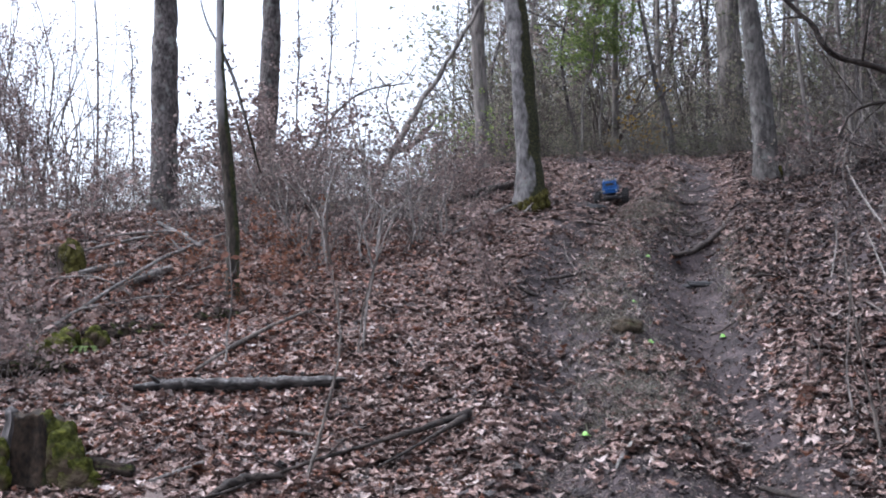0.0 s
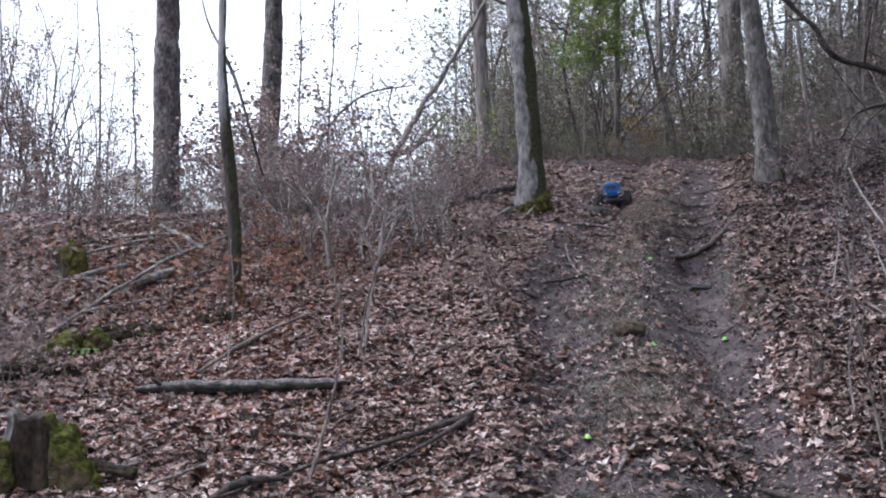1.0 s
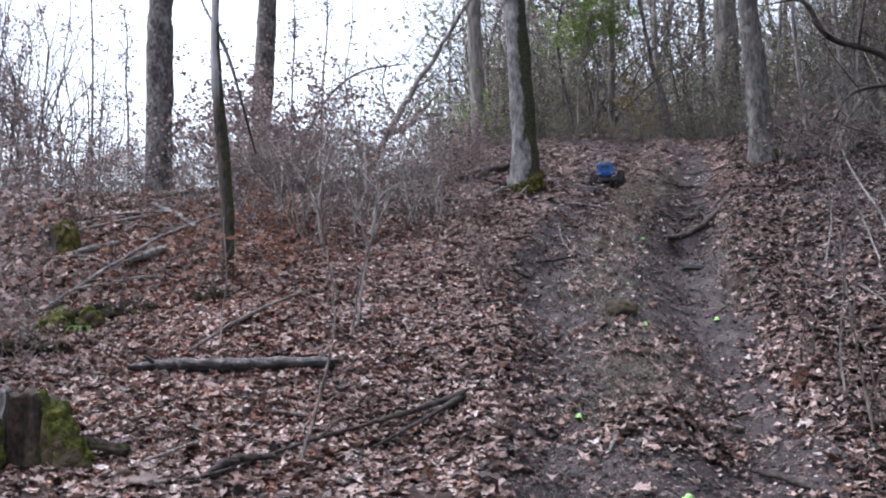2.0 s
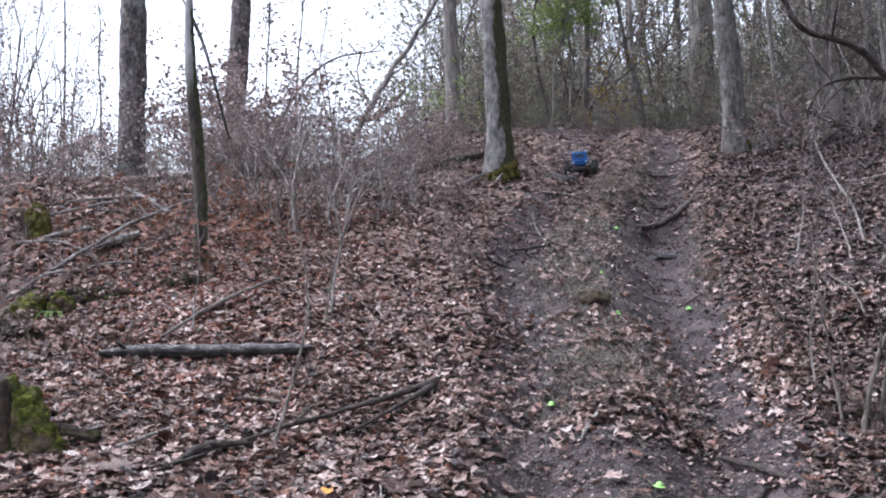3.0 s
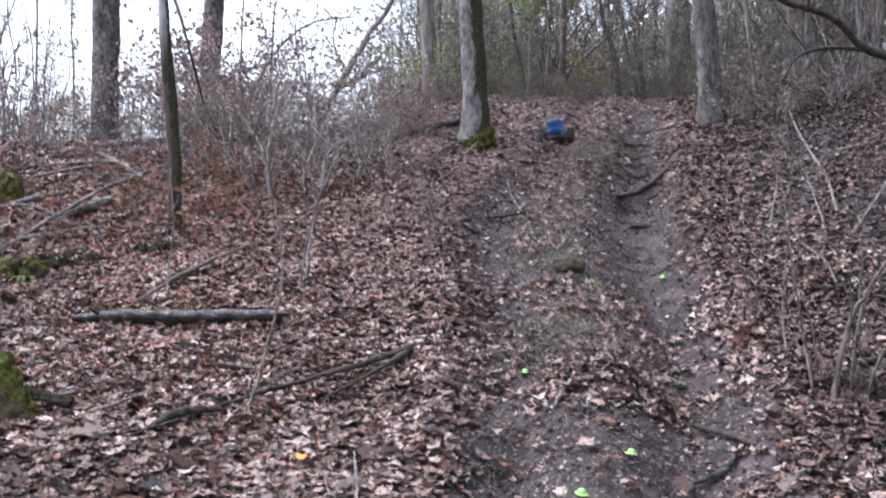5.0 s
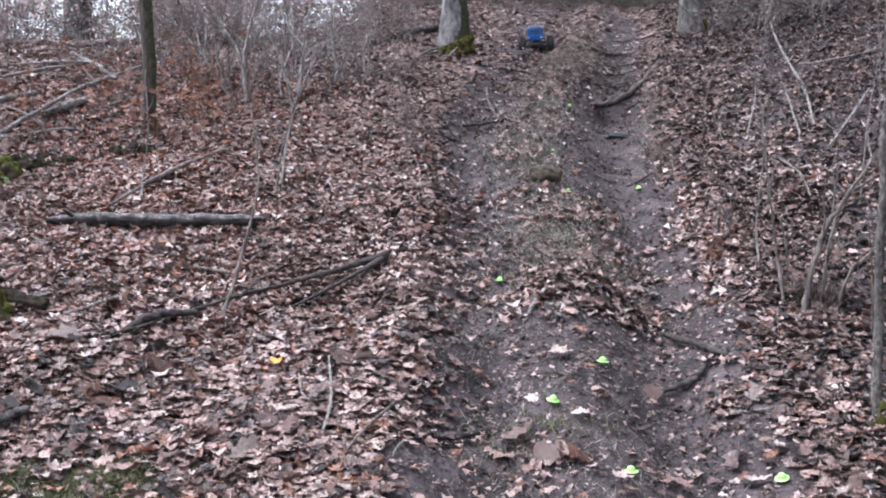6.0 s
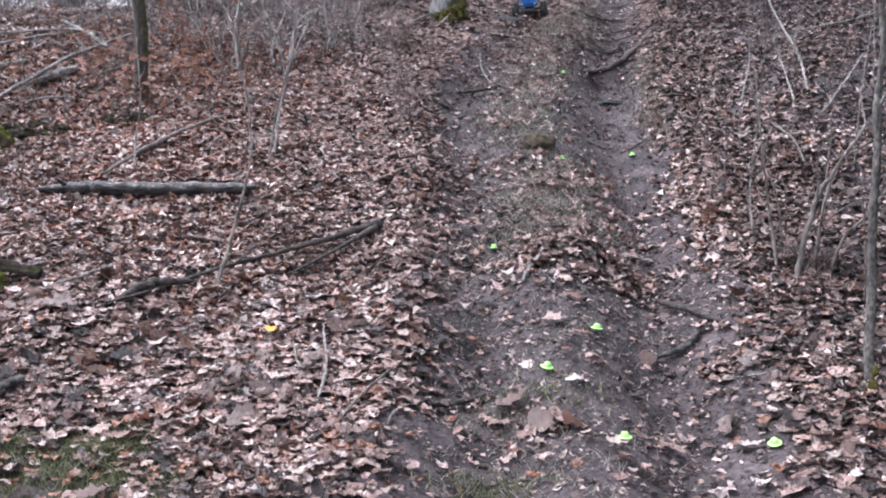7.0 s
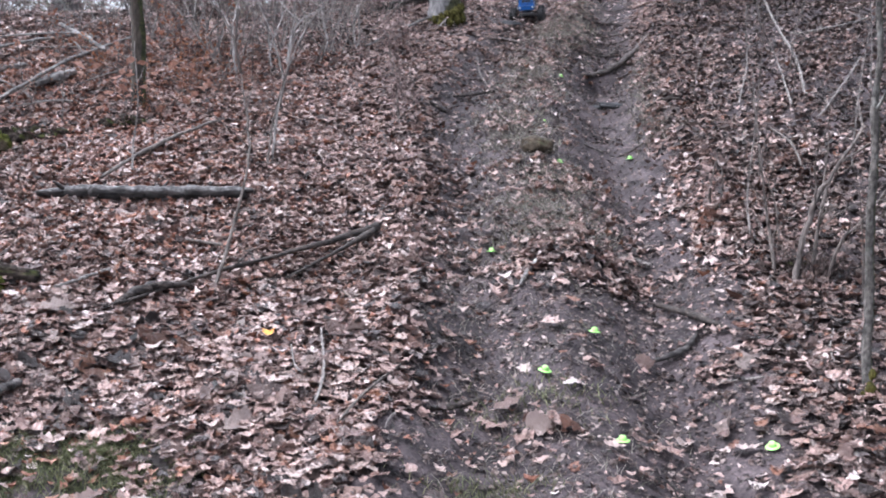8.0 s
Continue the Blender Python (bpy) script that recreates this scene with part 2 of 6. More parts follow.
# pale top: bare patches, and light from above put into the colour
LOGWOOD = material("weathered_log", bark_nodes((0.005, 0.004, 0.0035), (0.040, 0.033, 0.030), 2.0, ((0.0, -0.20, 0.62), 0.90), grain=(0.3, 0.8, 1.0), cover_tones=((0.025, 0.022, 0.021), (0.085, 0.078, 0.075), (0.20, 0.188, 0.182))), 0.9)
# colours the root spur, and lumps that stand in for shaded hollows
ROTTEN_AND_SHADE = material("rotten_wood_and_hollow_shade", bark_nodes((0.006, 0.0045, 0.004), (0.030, 0.022, 0.017), 2.0, ((0.2, -0.1, 0.40), 0.93), green_tone=0.5, grain=(1, 1, 1)), 1.0, 0.1)
PALEWOOD = material("pale_barkless_wood", bark_nodes((0.030, 0.026, 0.024), (0.205, 0.184, 0.174), 2.0, lichen=0.3, grain=(0.3, 0.8, 1.0)), 0.9)
MOSS_DIM = material("dull_olive_moss", bark_nodes((0.016, 0.014, 0.005), (0.074, 0.066, 0.017), 2.0, grain=(1, 1, 1)), 0.95, 0.1)
DARKWOOD = material("wet_dark_wood", bark_nodes((0.006, 0.0045, 0.0038), (0.056, 0.042, 0.035), 3.0, grain=(0.3, 0.8, 1.0)), 0.8)
ROOTWOOD = material("worn_root", bark_nodes((0.016, 0.0125, 0.011), (0.105, 0.084, 0.074), 2.5, grain=(0.2, 0.7, 1.0)), 0.8)
TWIG = material("pale_twig", bark_nodes((0.075, 0.064, 0.058), (0.225, 0.199, 0.184), 3.0), 0.85)
TWIG_PALE = material("bleached_twig", bark_nodes((0.16, 0.145, 0.135), (0.38, 0.35, 0.33), 3.0), 0.85)
TWIG_DARK = material("dark_twig", bark_nodes((0.040, 0.032, 0.028), (0.15, 0.125, 0.11), 3.0), 0.85)
BARK_SLIM = material("blotched_young_bark", bark_nodes((0.022, 0.019, 0.016), (0.100, 0.088, 0.078), 3.0, ((0.6, -0.1, 0.0), 0.9), lichen=0.5, green_tone=0.7, grain=(1, 1, 0.6)), 0.9)
MOSS = material("moss", moss_nodes, 0.95, 0.1)
STUMPWOOD = material("rotting_mossy_wood", bark_nodes((0.005, 0.0036, 0.0026), (0.044, 0.029, 0.019), 2.2, ((0.62, -0.05, 0.20), 0.92), green_tone=0.6, grain=(1, 1, 0.6)), 0.95)
STUMPGREY = material("weathered_grey_stump_wood", bark_nodes((0.028, 0.025, 0.025), (0.120, 0.108, 0.107), 2.0, ((-0.30, -0.05, -0.15), 0.93), green_tone=0.7, grain=(1, 1, 0.25)), 0.95)
MOSSY_ROCK = material("mossy_stone", bark_nodes((0.014, 0.010, 0.006), (0.062, 0.045, 0.028), 1.5, ((0.0, -0.1, 0.40), 0.88), green_tone=0.7, grain=(1, 1, 1)), 0.95)
ROCK = material("field_stone", rock_nodes, 0.85)
GRASS_DRY = material("dry_grass", leaf_nodes([(0, (0.096, 0.086, 0.070)), (0.5, (0.205, 0.184, 0.158)), (0.85, (0.33, 0.298, 0.262)), (1, (0.120, 0.125, 0.078))]), 0.7)
GRASS_GREEN = material("short_green_grass", leaf_nodes([(0, (0.060, 0.068, 0.030)), (0.5, (0.115, 0.128, 0.056)), (1, (0.22, 0.215, 0.12))]), 0.7)
LEAF_BROWN = material("withered_brown_foliage", leaf_nodes([(0, (0.078, 0.056, 0.053)), (0.4, (0.160, 0.115, 0.107)), (0.75, (0.262, 0.200, 0.187)), (1, (0.37, 0.292, 0.272))], through_light=0.45), 0.7)
LEAF_TAN = material("thin_tan_foliage", leaf_nodes([(0, (0.12, 0.107, 0.088)), (0.4, (0.23, 0.205, 0.165)), (0.8, (0.33, 0.30, 0.25)), (1, (0.24, 0.23, 0.15))], through_light=0.5), 0.7)
LEAF_OLIVE = material("dull_olive_foliage", leaf_nodes([(0, (0.08, 0.09, 0.055)), (0.5, (0.155, 0.165, 0.105)), (1, (0.24, 0.235, 0.155))], through_light=0.5), 0.6)
LEAF_RUST = material("rusty_foliage", leaf_nodes([(0, (0.10, 0.038, 0.022)), (0.5, (0.21, 0.085, 0.044)), (1, (0.29, 0.145, 0.080))], through_light=0.35), 0.7)
LEAF_COPPER = material("copper_brown_foliage", leaf_nodes([(0, (0.13, 0.062, 0.044)), (0.5, (0.27, 0.140, 0.103)), (1, (0.38, 0.240, 0.190))], through_light=0.3), 0.7)
LEAF_PALE = material("thin_pale_foliage", leaf_nodes([(0, (0.16, 0.145, 0.115)), (0.5, (0.28, 0.255, 0.205)), (1, (0.36, 0.33, 0.26))], through_light=0.6), 0.7)
LEAF_GREEN = material("bright_green_foliage", leaf_nodes([(0, (0.11, 0.16, 0.050)), (0.5, (0.20, 0.27, 0.080)), (1, (0.30, 0.36, 0.125))], through_light=0.6), 0.5)
LEAF_FERN = material("fern_green", leaf_nodes([(0, (0.03, 0.055, 0.008)), (0.6, (0.075, 0.115, 0.018)), (1, (0.13, 0.17, 0.03))], through_light=0.3), 0.6)
LEAF_YELLOW = material("yellow_foliage", leaf_nodes([(0, (0.20, 0.125, 0.03)), (1, (0.36, 0.25, 0.07))], through_light=0.45), 0.6)
LIME = material("lime_plastic", plain_nodes((0.32, 0.60, 0.15), 0.15, 60), 0.35, 0.5)
LIME_DARK = material("darker_green_plastic", plain_nodes((0.16, 0.42, 0.06), 0.15, 60), 0.4, 0.5)
BLUE = material("blue_car_body", plain_nodes((0.006, 0.066, 0.235), 0.4, 45), 0.35, 0.5)
RUBBER = material("black_rubber", plain_nodes((0.022, 0.020, 0.020), 0.4, 40), 0.8)
CHASSIS = material("dusty_black_plastic", plain_nodes((0.035, 0.033, 0.034), 0.4, 40), 0.6)
GLASS_DARK = material("tinted_window", plain_nodes((0.006, 0.007, 0.010), 0.2, 20), 0.35, 0.25)
RIM = material("grey_rim", plain_nodes((0.18, 0.18, 0.19), 0.3, 40), 0.4, 0.5)
LENS = material("headlamp_lens", plain_nodes((0.5, 0.5, 0.48), 0.1, 30), 0.2, 0.5)


# ---- mesh helpers ----
def mesh_of(name, verts, faces, mat, smooth=True):
    verts = np.asarray(verts, np.float32)
    me = bpy.data.meshes.new(name)
    if isinstance(faces, np.ndarray):
        k = faces.shape[1]
        me.vertices.add(len(verts))
        me.vertices.foreach_set("co", verts.ravel())
        me.loops.add(faces.size)
        me.loops.foreach_set("vertex_index", faces.astype(np.int32).ravel())
        me.polygons.add(len(faces))
        me.polygons.foreach_set("loop_start", np.arange(0, faces.size, k, dtype=np.int32))
        me.update(calc_edges=True)
        me.validate()
    else:
        me.from_pydata(verts.tolist(), [], faces)
        me.update()
    me.materials.append(mat)
    if smooth:
        me.polygons.foreach_set("use_smooth", [True] * len(me.polygons))
    return me


def part(name, me, parent, label=""):
    ob = new(name, me)
    ob.parent = parent
    return tagged(ob, label) if label else ob


def thing(name, at, label, category, group="", kind="", me=None):
    ob = new(name, me)
    ob.location = at
    return tagged(ob, label, category, group, kind)


def on_ground(x, y, sink=0.0):
    return Vector((x, y, float(ground_z(x, y)) - sink))


class Geo:
    """Collects the faces of one mesh."""

    def __init__(self):
        self.v, self.f = [], []

    def tube(self, pts, radii, seg=8, rough=0.0, seed=0.0, cap=True, freq=9.0):
        pts = [Vector(p) for p in pts]
        n0 = len(self.v)
        side = None
        for i, p in enumerate(pts):
            t = (pts[min(i + 1, len(pts) - 1)] - pts[max(i - 1, 0)]).normalized()
            if side is None:
                side = t.cross(Vector((0.31, 0.95, 0.05)) if abs(t.y) < 0.9 else Vector((1, 0, 0))).normalized()
            side = (side - t * side.dot(t)).normalized()
            other = t.cross(side)
            for k in range(seg):
                a = 2 * math.pi * k / seg
                d = side * math.cos(a) + other * math.sin(a)
                r = radii[i]
                if rough:
                    q = p + d * r
                    r *= 1 + rough * noise.noise(Vector((q.x * freq + seed, q.y * freq, q.z * freq * 0.4))) + 0.6 * rough * noise.noise(q * freq * 3)
                self.v.append(tuple(p + d * r))
        for i in range(len(pts) - 1):
            for k in range(seg):
                a, b = n0 + i * seg + k, n0 + i * seg + (k + 1) % seg
                self.f.append((a, b, b + seg, a + seg))
        if cap:
            for ring, p, flip in ((n0, pts[0], True), (n0 + (len(pts) - 1) * seg, pts[-1], False)):
                c = len(self.v)
                self.v.append(tuple(p))
                for k in range(seg):
                    a, b = ring + k, ring + (k + 1) % seg
                    self.f.append((b, a, c) if flip else (a, b, c))
        return self

    def box(self, c, s, taper=1.0, shift=0.0):
        """A box at c of size s; taper shrinks its top, shift moves the top along y."""
        n0 = len(self.v)
        for z, k, d in ((-1, 1.0, 0.0), (1, taper, shift)):
            for x, y in ((-1, -1), (1, -1), (1, 1), (-1, 1)):
                self.v.append((c[0] + x * k * s[0] / 2, c[1] + y * k * s[1] / 2 + d, c[2] + z * s[2] / 2))
        for q in ((3, 2, 1, 0), (4, 5, 6, 7), (0, 1, 5, 4), (1, 2, 6, 5), (2, 3, 7, 6), (3, 0, 4, 7)):
            self.f.append(tuple(n0 + i for i in q))
        return self

    def lathe(self, profile, seg=24, c=(0, 0, 0), axis="z"):
        n0 = len(self.v)
        for r, h in profile:
            for k in range(seg):
                a = 2 * math.pi * k / seg
                p = (r * math.cos(a), r * math.sin(a), h)
                if axis == "x":
                    p = (h, p[0], p[1])
                self.v.append(tuple(p[i] + c[i] for i in range(3)))
        for i in range(len(profile) - 1):
            for k in range(seg):
                a, b = n0 + i * seg + k, n0 + i * seg + (k + 1) % seg
                self.f.append((a, b, b + seg, a + seg))
        return self

    def mesh(self, name, mat, smooth=True):
        return mesh_of(name, self.v, self.f, mat, smooth)


def bevelled(me, width, segments=2):
    bm = bmesh.new()
    bm.from_mesh(me)
    bmesh.ops.bevel(bm, geom=list(bm.edges), offset=width, segments=segments, affect="EDGES", profile=0.6)
    bm.to_mesh(me)
    bm.free()
    return me


def smooth_line(pts, n):
    """n points along a Catmull-Rom curve through pts."""
    pts = [Vector(p) for p in pts]
    ends = [2 * pts[0] - pts[1]] + pts + [2 * pts[-1] - pts[-2]]
    out = []
    for i in range(n):
        u = i / (n - 1) * (len(pts) - 1)
        k = min(int(u), len(pts) - 2)
        s = u - k
        a, b, c, d = ends[k:k + 4]
        out.append(0.5 * ((2 * b) + (c - a) * s + (2 * a - 5 * b + 4 * c - d) * s * s + (3 * b - a - 3 * c + d) * s ** 3))
    return out


# ---- leaves as batches of small curled blades ----
def leaf_template(stations, lobes, width, fold, curl, twist, rng, depth=0.55):
    s = np.linspace(0, 1, stations)
    w = width * np.sin(np.pi * np.clip(s * 0.94 + 0.05, 0, 1)) ** 0.75 * (1 + depth * np.cos(2 * np.pi * lobes * s + rng.uniform(0, 6)))
    v = []
    for i in range(stations):
        for k in (-1, 0, 1):
            x, y = k * w[i], s[i] - 0.5
            z = fold * abs(x) + curl * (y * y - 0.08) + twist * x * y * 4 + rng.normal(0, 0.045)
            v.append((x + rng.normal(0, 0.02), y, z))
    f = []
    for i in range(stations - 1):
        a = 3 * i
        f += [(a, a + 1, a + 4, a + 3), (a + 1, a + 2, a + 5, a + 4)]
    return np.array(v), np.array(f)


def turns(n, rng, tilt, normals=None):
    """n random frames: spun about the normal and tipped by about tilt radians."""
    spin = rng.uniform(0, 2 * np.pi, n)
    up = np.tile((0.0, 0.0, 1.0), (n, 1)) if normals is None else normals
    up = up + rng.normal(0, tilt, (n, 3))
    up /= np.linalg.norm(up, axis=1, keepdims=True)
    ref = np.stack([np.cos(spin), np.sin(spin), np.zeros(n)], 1)
    x = np.cross(ref, up)
    x /= np.linalg.norm(x, axis=1, keepdims=True) + 1e-9
    return np.stack([x, np.cross(up, x), up], 2)


def leaf_batch(name, templates, places, frames, sizes, which, mat):
    vs, fs, n0 = [], [], 0
    for k, (v, f) in enumerate(templates):
        pick = np.nonzero(which == k)[0]
        if not len(pick):
            continue
        p = np.einsum("nij,vj->nvi", frames[pick], v) * sizes[pick, None, None] + places[pick, None, :]
        vs.append(p.reshape(-1, 3))
        fs.append((f[None] + n0 + (np.arange(len(pick)) * len(v))[:, None, None]).reshape(-1, 4))
        n0 += len(pick) * len(v)
    return mesh_of(name, np.concatenate(vs), np.concatenate(fs), mat)


def blades(name, roots, heights, lean, width, rng, mat):
    """Grass: bent, tapered blades of two quads each."""
    n = len(roots)
    a = rng.uniform(0, 2 * np.pi, n)
    side = np.stack([np.cos(a), np.sin(a), np.zeros(n)], 1) * width
    b = rng.uniform(0, 2 * np.pi, n)
    push = np.stack([np.cos(b), np.sin(b), np.zeros(n)], 1) * (lean * rng.uniform(0.3, 1.2, n) * heights)[:, None]
    up = np.zeros((n, 3))
    up[:, 2] = heights
    rows = [roots - side, roots + side, roots + 0.55 * up + 0.35 * push - 0.7 * side, roots + 0.55 * up + 0.35 * push + 0.7 * side,
            roots + 0.9 * up + push - 0.12 * side, roots + 0.9 * up + push + 0.12 * side]
    v = np.stack(rows, 1).reshape(-1, 3)
    f = np.array([(0, 1, 3, 2), (2, 3, 5, 4)])[None] + (np.arange(n) * 6)[:, None, None]
    return mesh_of(name, v, f.reshape(-1, 4), mat)


rng = np.random.default_rng(7)


def chip(fold):
    """One bent four-sided scrap, for leaves seen from afar."""
    return np.array([(0, -0.5, 0), (0.33, 0.0, fold), (0, 0.5, 0.1), (-0.33, 0.05, fold * 0.6)]), np.array([(0, 1, 2, 3)])


CHIP = [chip(0.15), chip(-0.1), chip(0.3), chip(0.05)]
def oak_leaf(lobes, width, fold, cup, curl, twist, rng):
    """A lobed oak leaf: rows at each lobe's tip and at each bay between two lobes."""
    rows = [(0.0, 0.035), (0.10, 0.06)]
    for k in range(lobes):
        s = 0.20 + 0.66 * k / max(1, lobes - 1)
        e = width * (0.62 + 0.55 * math.sin(math.pi * (0.15 + 0.75 * s)))
        rows.append((s + rng.normal(0, 0.012), e * rng.uniform(0.85, 1.15)))
        if k < lobes - 1:
            rows.append((s + 0.33 / lobes, e * rng.uniform(0.58, 0.80)))
    rows.append((1.0, width * 0.34))
    v = []
    for s, w in rows:
        for k in (-1, 0, 1):
            x = k * w * rng.uniform(0.85, 1.15)
            y = s - 0.5 + (0.03 * abs(k) if w > 0.6 * width else 0.0)
            v.append((x + rng.normal(0, 0.012), y, 0.6 * (fold * abs(x) + cup * x * x * 4 + curl * (y * y - 0.08) + twist * x * y * 4) + rng.normal(0, 0.03)))
    f = [(3 * i + d, 3 * i + 1 + d, 3 * i + 4 + d, 3 * i + 3 + d) for i in range(len(rows) - 1) for d in (0, 1)]
    return np.array(v), np.array(f)


OAK = [oak_leaf(*a, rng) for a in ((4, .30, .15, .3, .5, .1), (3, .34, -.2, .2, .3, -.2), (4, .26, .5, .0, 1.0, .2), (3, .32, .1, -.4, -.5, .2), (4, .30, -.3, .5, .6, .3),
                                   (3, .36, .4, .3, .2, -.2), (4, .24, .1, .6, -.8, -.3), (3, .30, .2, .4, 1.3, .1), (3, .18, .9, .0, .5, .5), (4, .33, -.1, -.5, .4, .0))]
OAK_MID = [leaf_template(5, lb, wd, fo, cu, tw, rng, dp) for lb, wd, fo, cu, tw, dp in
       ((3, .30, .25, .5, .1, .4), (3.6, .34, -.2, .3, -.2, .35), (4.2, .24, .5, 1.0, .2, .3), (2, .34, .1, -.5, .2, .3), (3.4, .30, -.3, .6, .3, .45), (2.8, .36, .5, .2, -.2, .5), (3.8, .22, .1, -.8, -.3, .3), (2.5, .38, .2, 1.3, .1, .45), (3, .16, .9, .5, .5, .3))]
OAK_FAR = [leaf_template(3, lb, wd, fo, cu, tw, rng) for lb, wd, fo, cu, tw in
           ((1.5, .32, .35, .9, .2), (1, .36, -.3, .5, -.3), (1.5, .28, .6, 1.5, .3), (1, .36, .3, -.9, .3), (1.2, .34, -.4, 1.2, .4))]


# ---- ground: one sheet to the horizon ----
def spaced(lo, hi, step, reach):
    core = np.arange(lo, hi + 1e-6, step)
    grow = step * np.cumsum(1.22 ** np.arange(1, 60))
    grow = grow[grow < reach]
    return np.concatenate([lo - grow[::-1], core, hi + grow])


gx, gy = spaced(-5.0, 7.0, 0.045, 900), spaced(2.4, 15.0, 0.045, 900)
X, Y = np.meshgrid(gx, gy)
Z = ground_z(X, Y)
grid_v = np.stack([X, Y, Z], -1).reshape(-1, 3)
idx = np.arange(X.size).reshape(X.shape)
grid_f = np.stack([idx[:-1, :-1], idx[:-1, 1:], idx[1:, 1:], idx[1:, :-1]], -1).reshape(-1, 4)
ground = tagged(new("ground", mesh_of("ground", grid_v, grid_f, SOIL)), "damp brown woodland soil on a slope with a rutted trail", "ground", kind="structure")


def ground_normals(x, y, e=0.04):
    n = np.stack([-(ground_z(x + e, y) - ground_z(x - e, y)) / (2 * e), -(ground_z(x, y + e) - ground_z(x, y - e)) / (2 * e), np.ones_like(x)], -1)
    return n / np.linalg.norm(n, axis=-1, keepdims=True)


# bare earth: distance up the slope, and from where to where across it
BARE_R = ((4.7, 1.00, 1.50), (5.05, 1.30, 1.62), (5.3, 1.38, 1.64), (5.7, 1.40, 1.62), (6.3, 1.31, 1.68), (6.8, 1.33, 1.77), (7.5, 1.34, 1.83), (8.5, 1.50, 2.04), (9.3, 1.60, 2.15), (10.5, 2.00, 2.42), (12.9, 2.50, 2.90))
BARE_L = ((4.7, 0.22, 0.60), (5.4, 0.32, 0.70), (5.7, 0.32, 0.76), (6.7, 0.40, 0.82), (7.9, 0.46, 0.86), (9.2, 0.63, 1.01), (10.5, 0.83, 1.33), (12.0, 1.40, 1.90))
BARE_FOOT = ((3.0, -0.12, 1.36), (3.4, -0.02, 1.38), (3.7, 0.05, 1.42), (4.05, 0.14, 1.42), (4.2, 0.17, 1.45), (4.45, 0.21, 1.50), (4.65, 0.25, 1.56), (5.0, 0.30, 1.63))


def band(rows, x, y, w):
    """1 inside a strip of the plan, 0 outside it, with an uneven soft edge."""
    ys = [r[0] for r in rows]
    lo, hi = np.interp(y, ys, [r[1] for r in rows]), np.interp(y, ys, [r[2] for r in rows])
    wob = 0.04 * np.sin(7 * y + 3 * x) + 0.03 * np.sin(17 * y - 5 * x + 1)
    return sigmoid((x - lo + wob) / w) * sigmoid((hi - x + wob) / w)


def litter_cover(x, y):
    """How thickly leaves lie: thin in the ruts, on the hump between them and at the foot of the trail."""
    right = band(BARE_R, x, y, 0.05) * sigmoid((y - 4.75) / 0.12)
    left = band(BARE_L, x, y, 0.06) * sigmoid((y - 4.75) / 0.15)
    ys = [r[0] for r in BARE_R]
    hump = sigmoid((x - np.interp(y, [r[0] for r in BARE_L], [r[1] for r in BARE_L])) / 0.06) * sigmoid((np.interp(y, ys, [r[2] for r in BARE_R]) - x) / 0.06) * sigmoid((y - 4.9) / 0.1)
    foot = band(BARE_FOOT, x, y, 0.06) * sigmoid((4.95 - y) / 0.08)
    c = 1.0 - hump * (0.74 - 0.22 * sigmoid((y - 9.6) / 0.5))
    c = c - (0.12 + 0.12 * sigmoid((y - 6.6) / 0.3)) * right - 0.17 * left
    c = c + 0.42 * np.exp(-(((x - 0.92 - 0.5 * (y - 5.1)) / 0.28) ** 4 + ((y - 5.14) / 0.25) ** 4))
    c = c - 1.02 * foot + 0.42 * np.exp(-(((x - 1.36) / 0.08) ** 2 + ((y - 4.36) / 0.16) ** 2)) + 0.25 * np.exp(-(((x - 1.02) / 0.16) ** 2 + ((y - 3.80) / 0.10) ** 2)) + 0.25 * np.exp(-(((x - 0.62) / 0.14) ** 2 + ((y - 3.78) / 0.12) ** 2))
    c = c - 0.97 * np.exp(-(((x + 0.98) / 0.52) ** 4 + ((y - 3.30) / 0.46) ** 4))
    patch = 0.5 * np.sin(5.1 * x + 1.3 * y) * np.sin(4.3 * y - 1.1 * x + 1) + 0.35 * np.sin(11 * x + 3) * np.sin(9 * y + 2)
    # fewer pale leaves on the bank, which deepens its painted shade
    c = c - (0.75 + 0.10 * sigmoid((6.0 - y) / 0.3)) * sigmoid((x - rut_x(RUT_R, y) - 0.42) / 0.2)
    return np.clip(c + 0.22 * patch * (c < 0.8) * (c > 0.2) + 0.25 * patch * (c > 0.5), 0.02, 1.0)


def litter_spots(n, lo, hi, rng):
    y = np.sqrt(rng.uniform(lo * lo, hi * hi, n))
    x = 0.05 * y + rng.uniform(-1, 1, n) * (0.44 * y + 0.5)
    keep = rng.uniform(0, 1, n) < litter_cover(x, y)
    return x[keep], y[keep]


HATS = ((0.635, 5.44), (1.685, 7.33), (1.165, 6.82), (1.52, 8.98), (1.19, 7.58), (0.918, 4.465), (0.683, 4.145), (0.872, 3.735), (1.372, 3.77))


def clear_of_hats(x, y):
    """Leaves do not lie on the markers or just below them."""
    keep = np.ones(len(x), bool)
    for a, b in HATS:
        keep &= ((x - a) / 0.055) ** 2 + ((y - b + 0.03) / 0.09) ** 2 > 1
    return keep


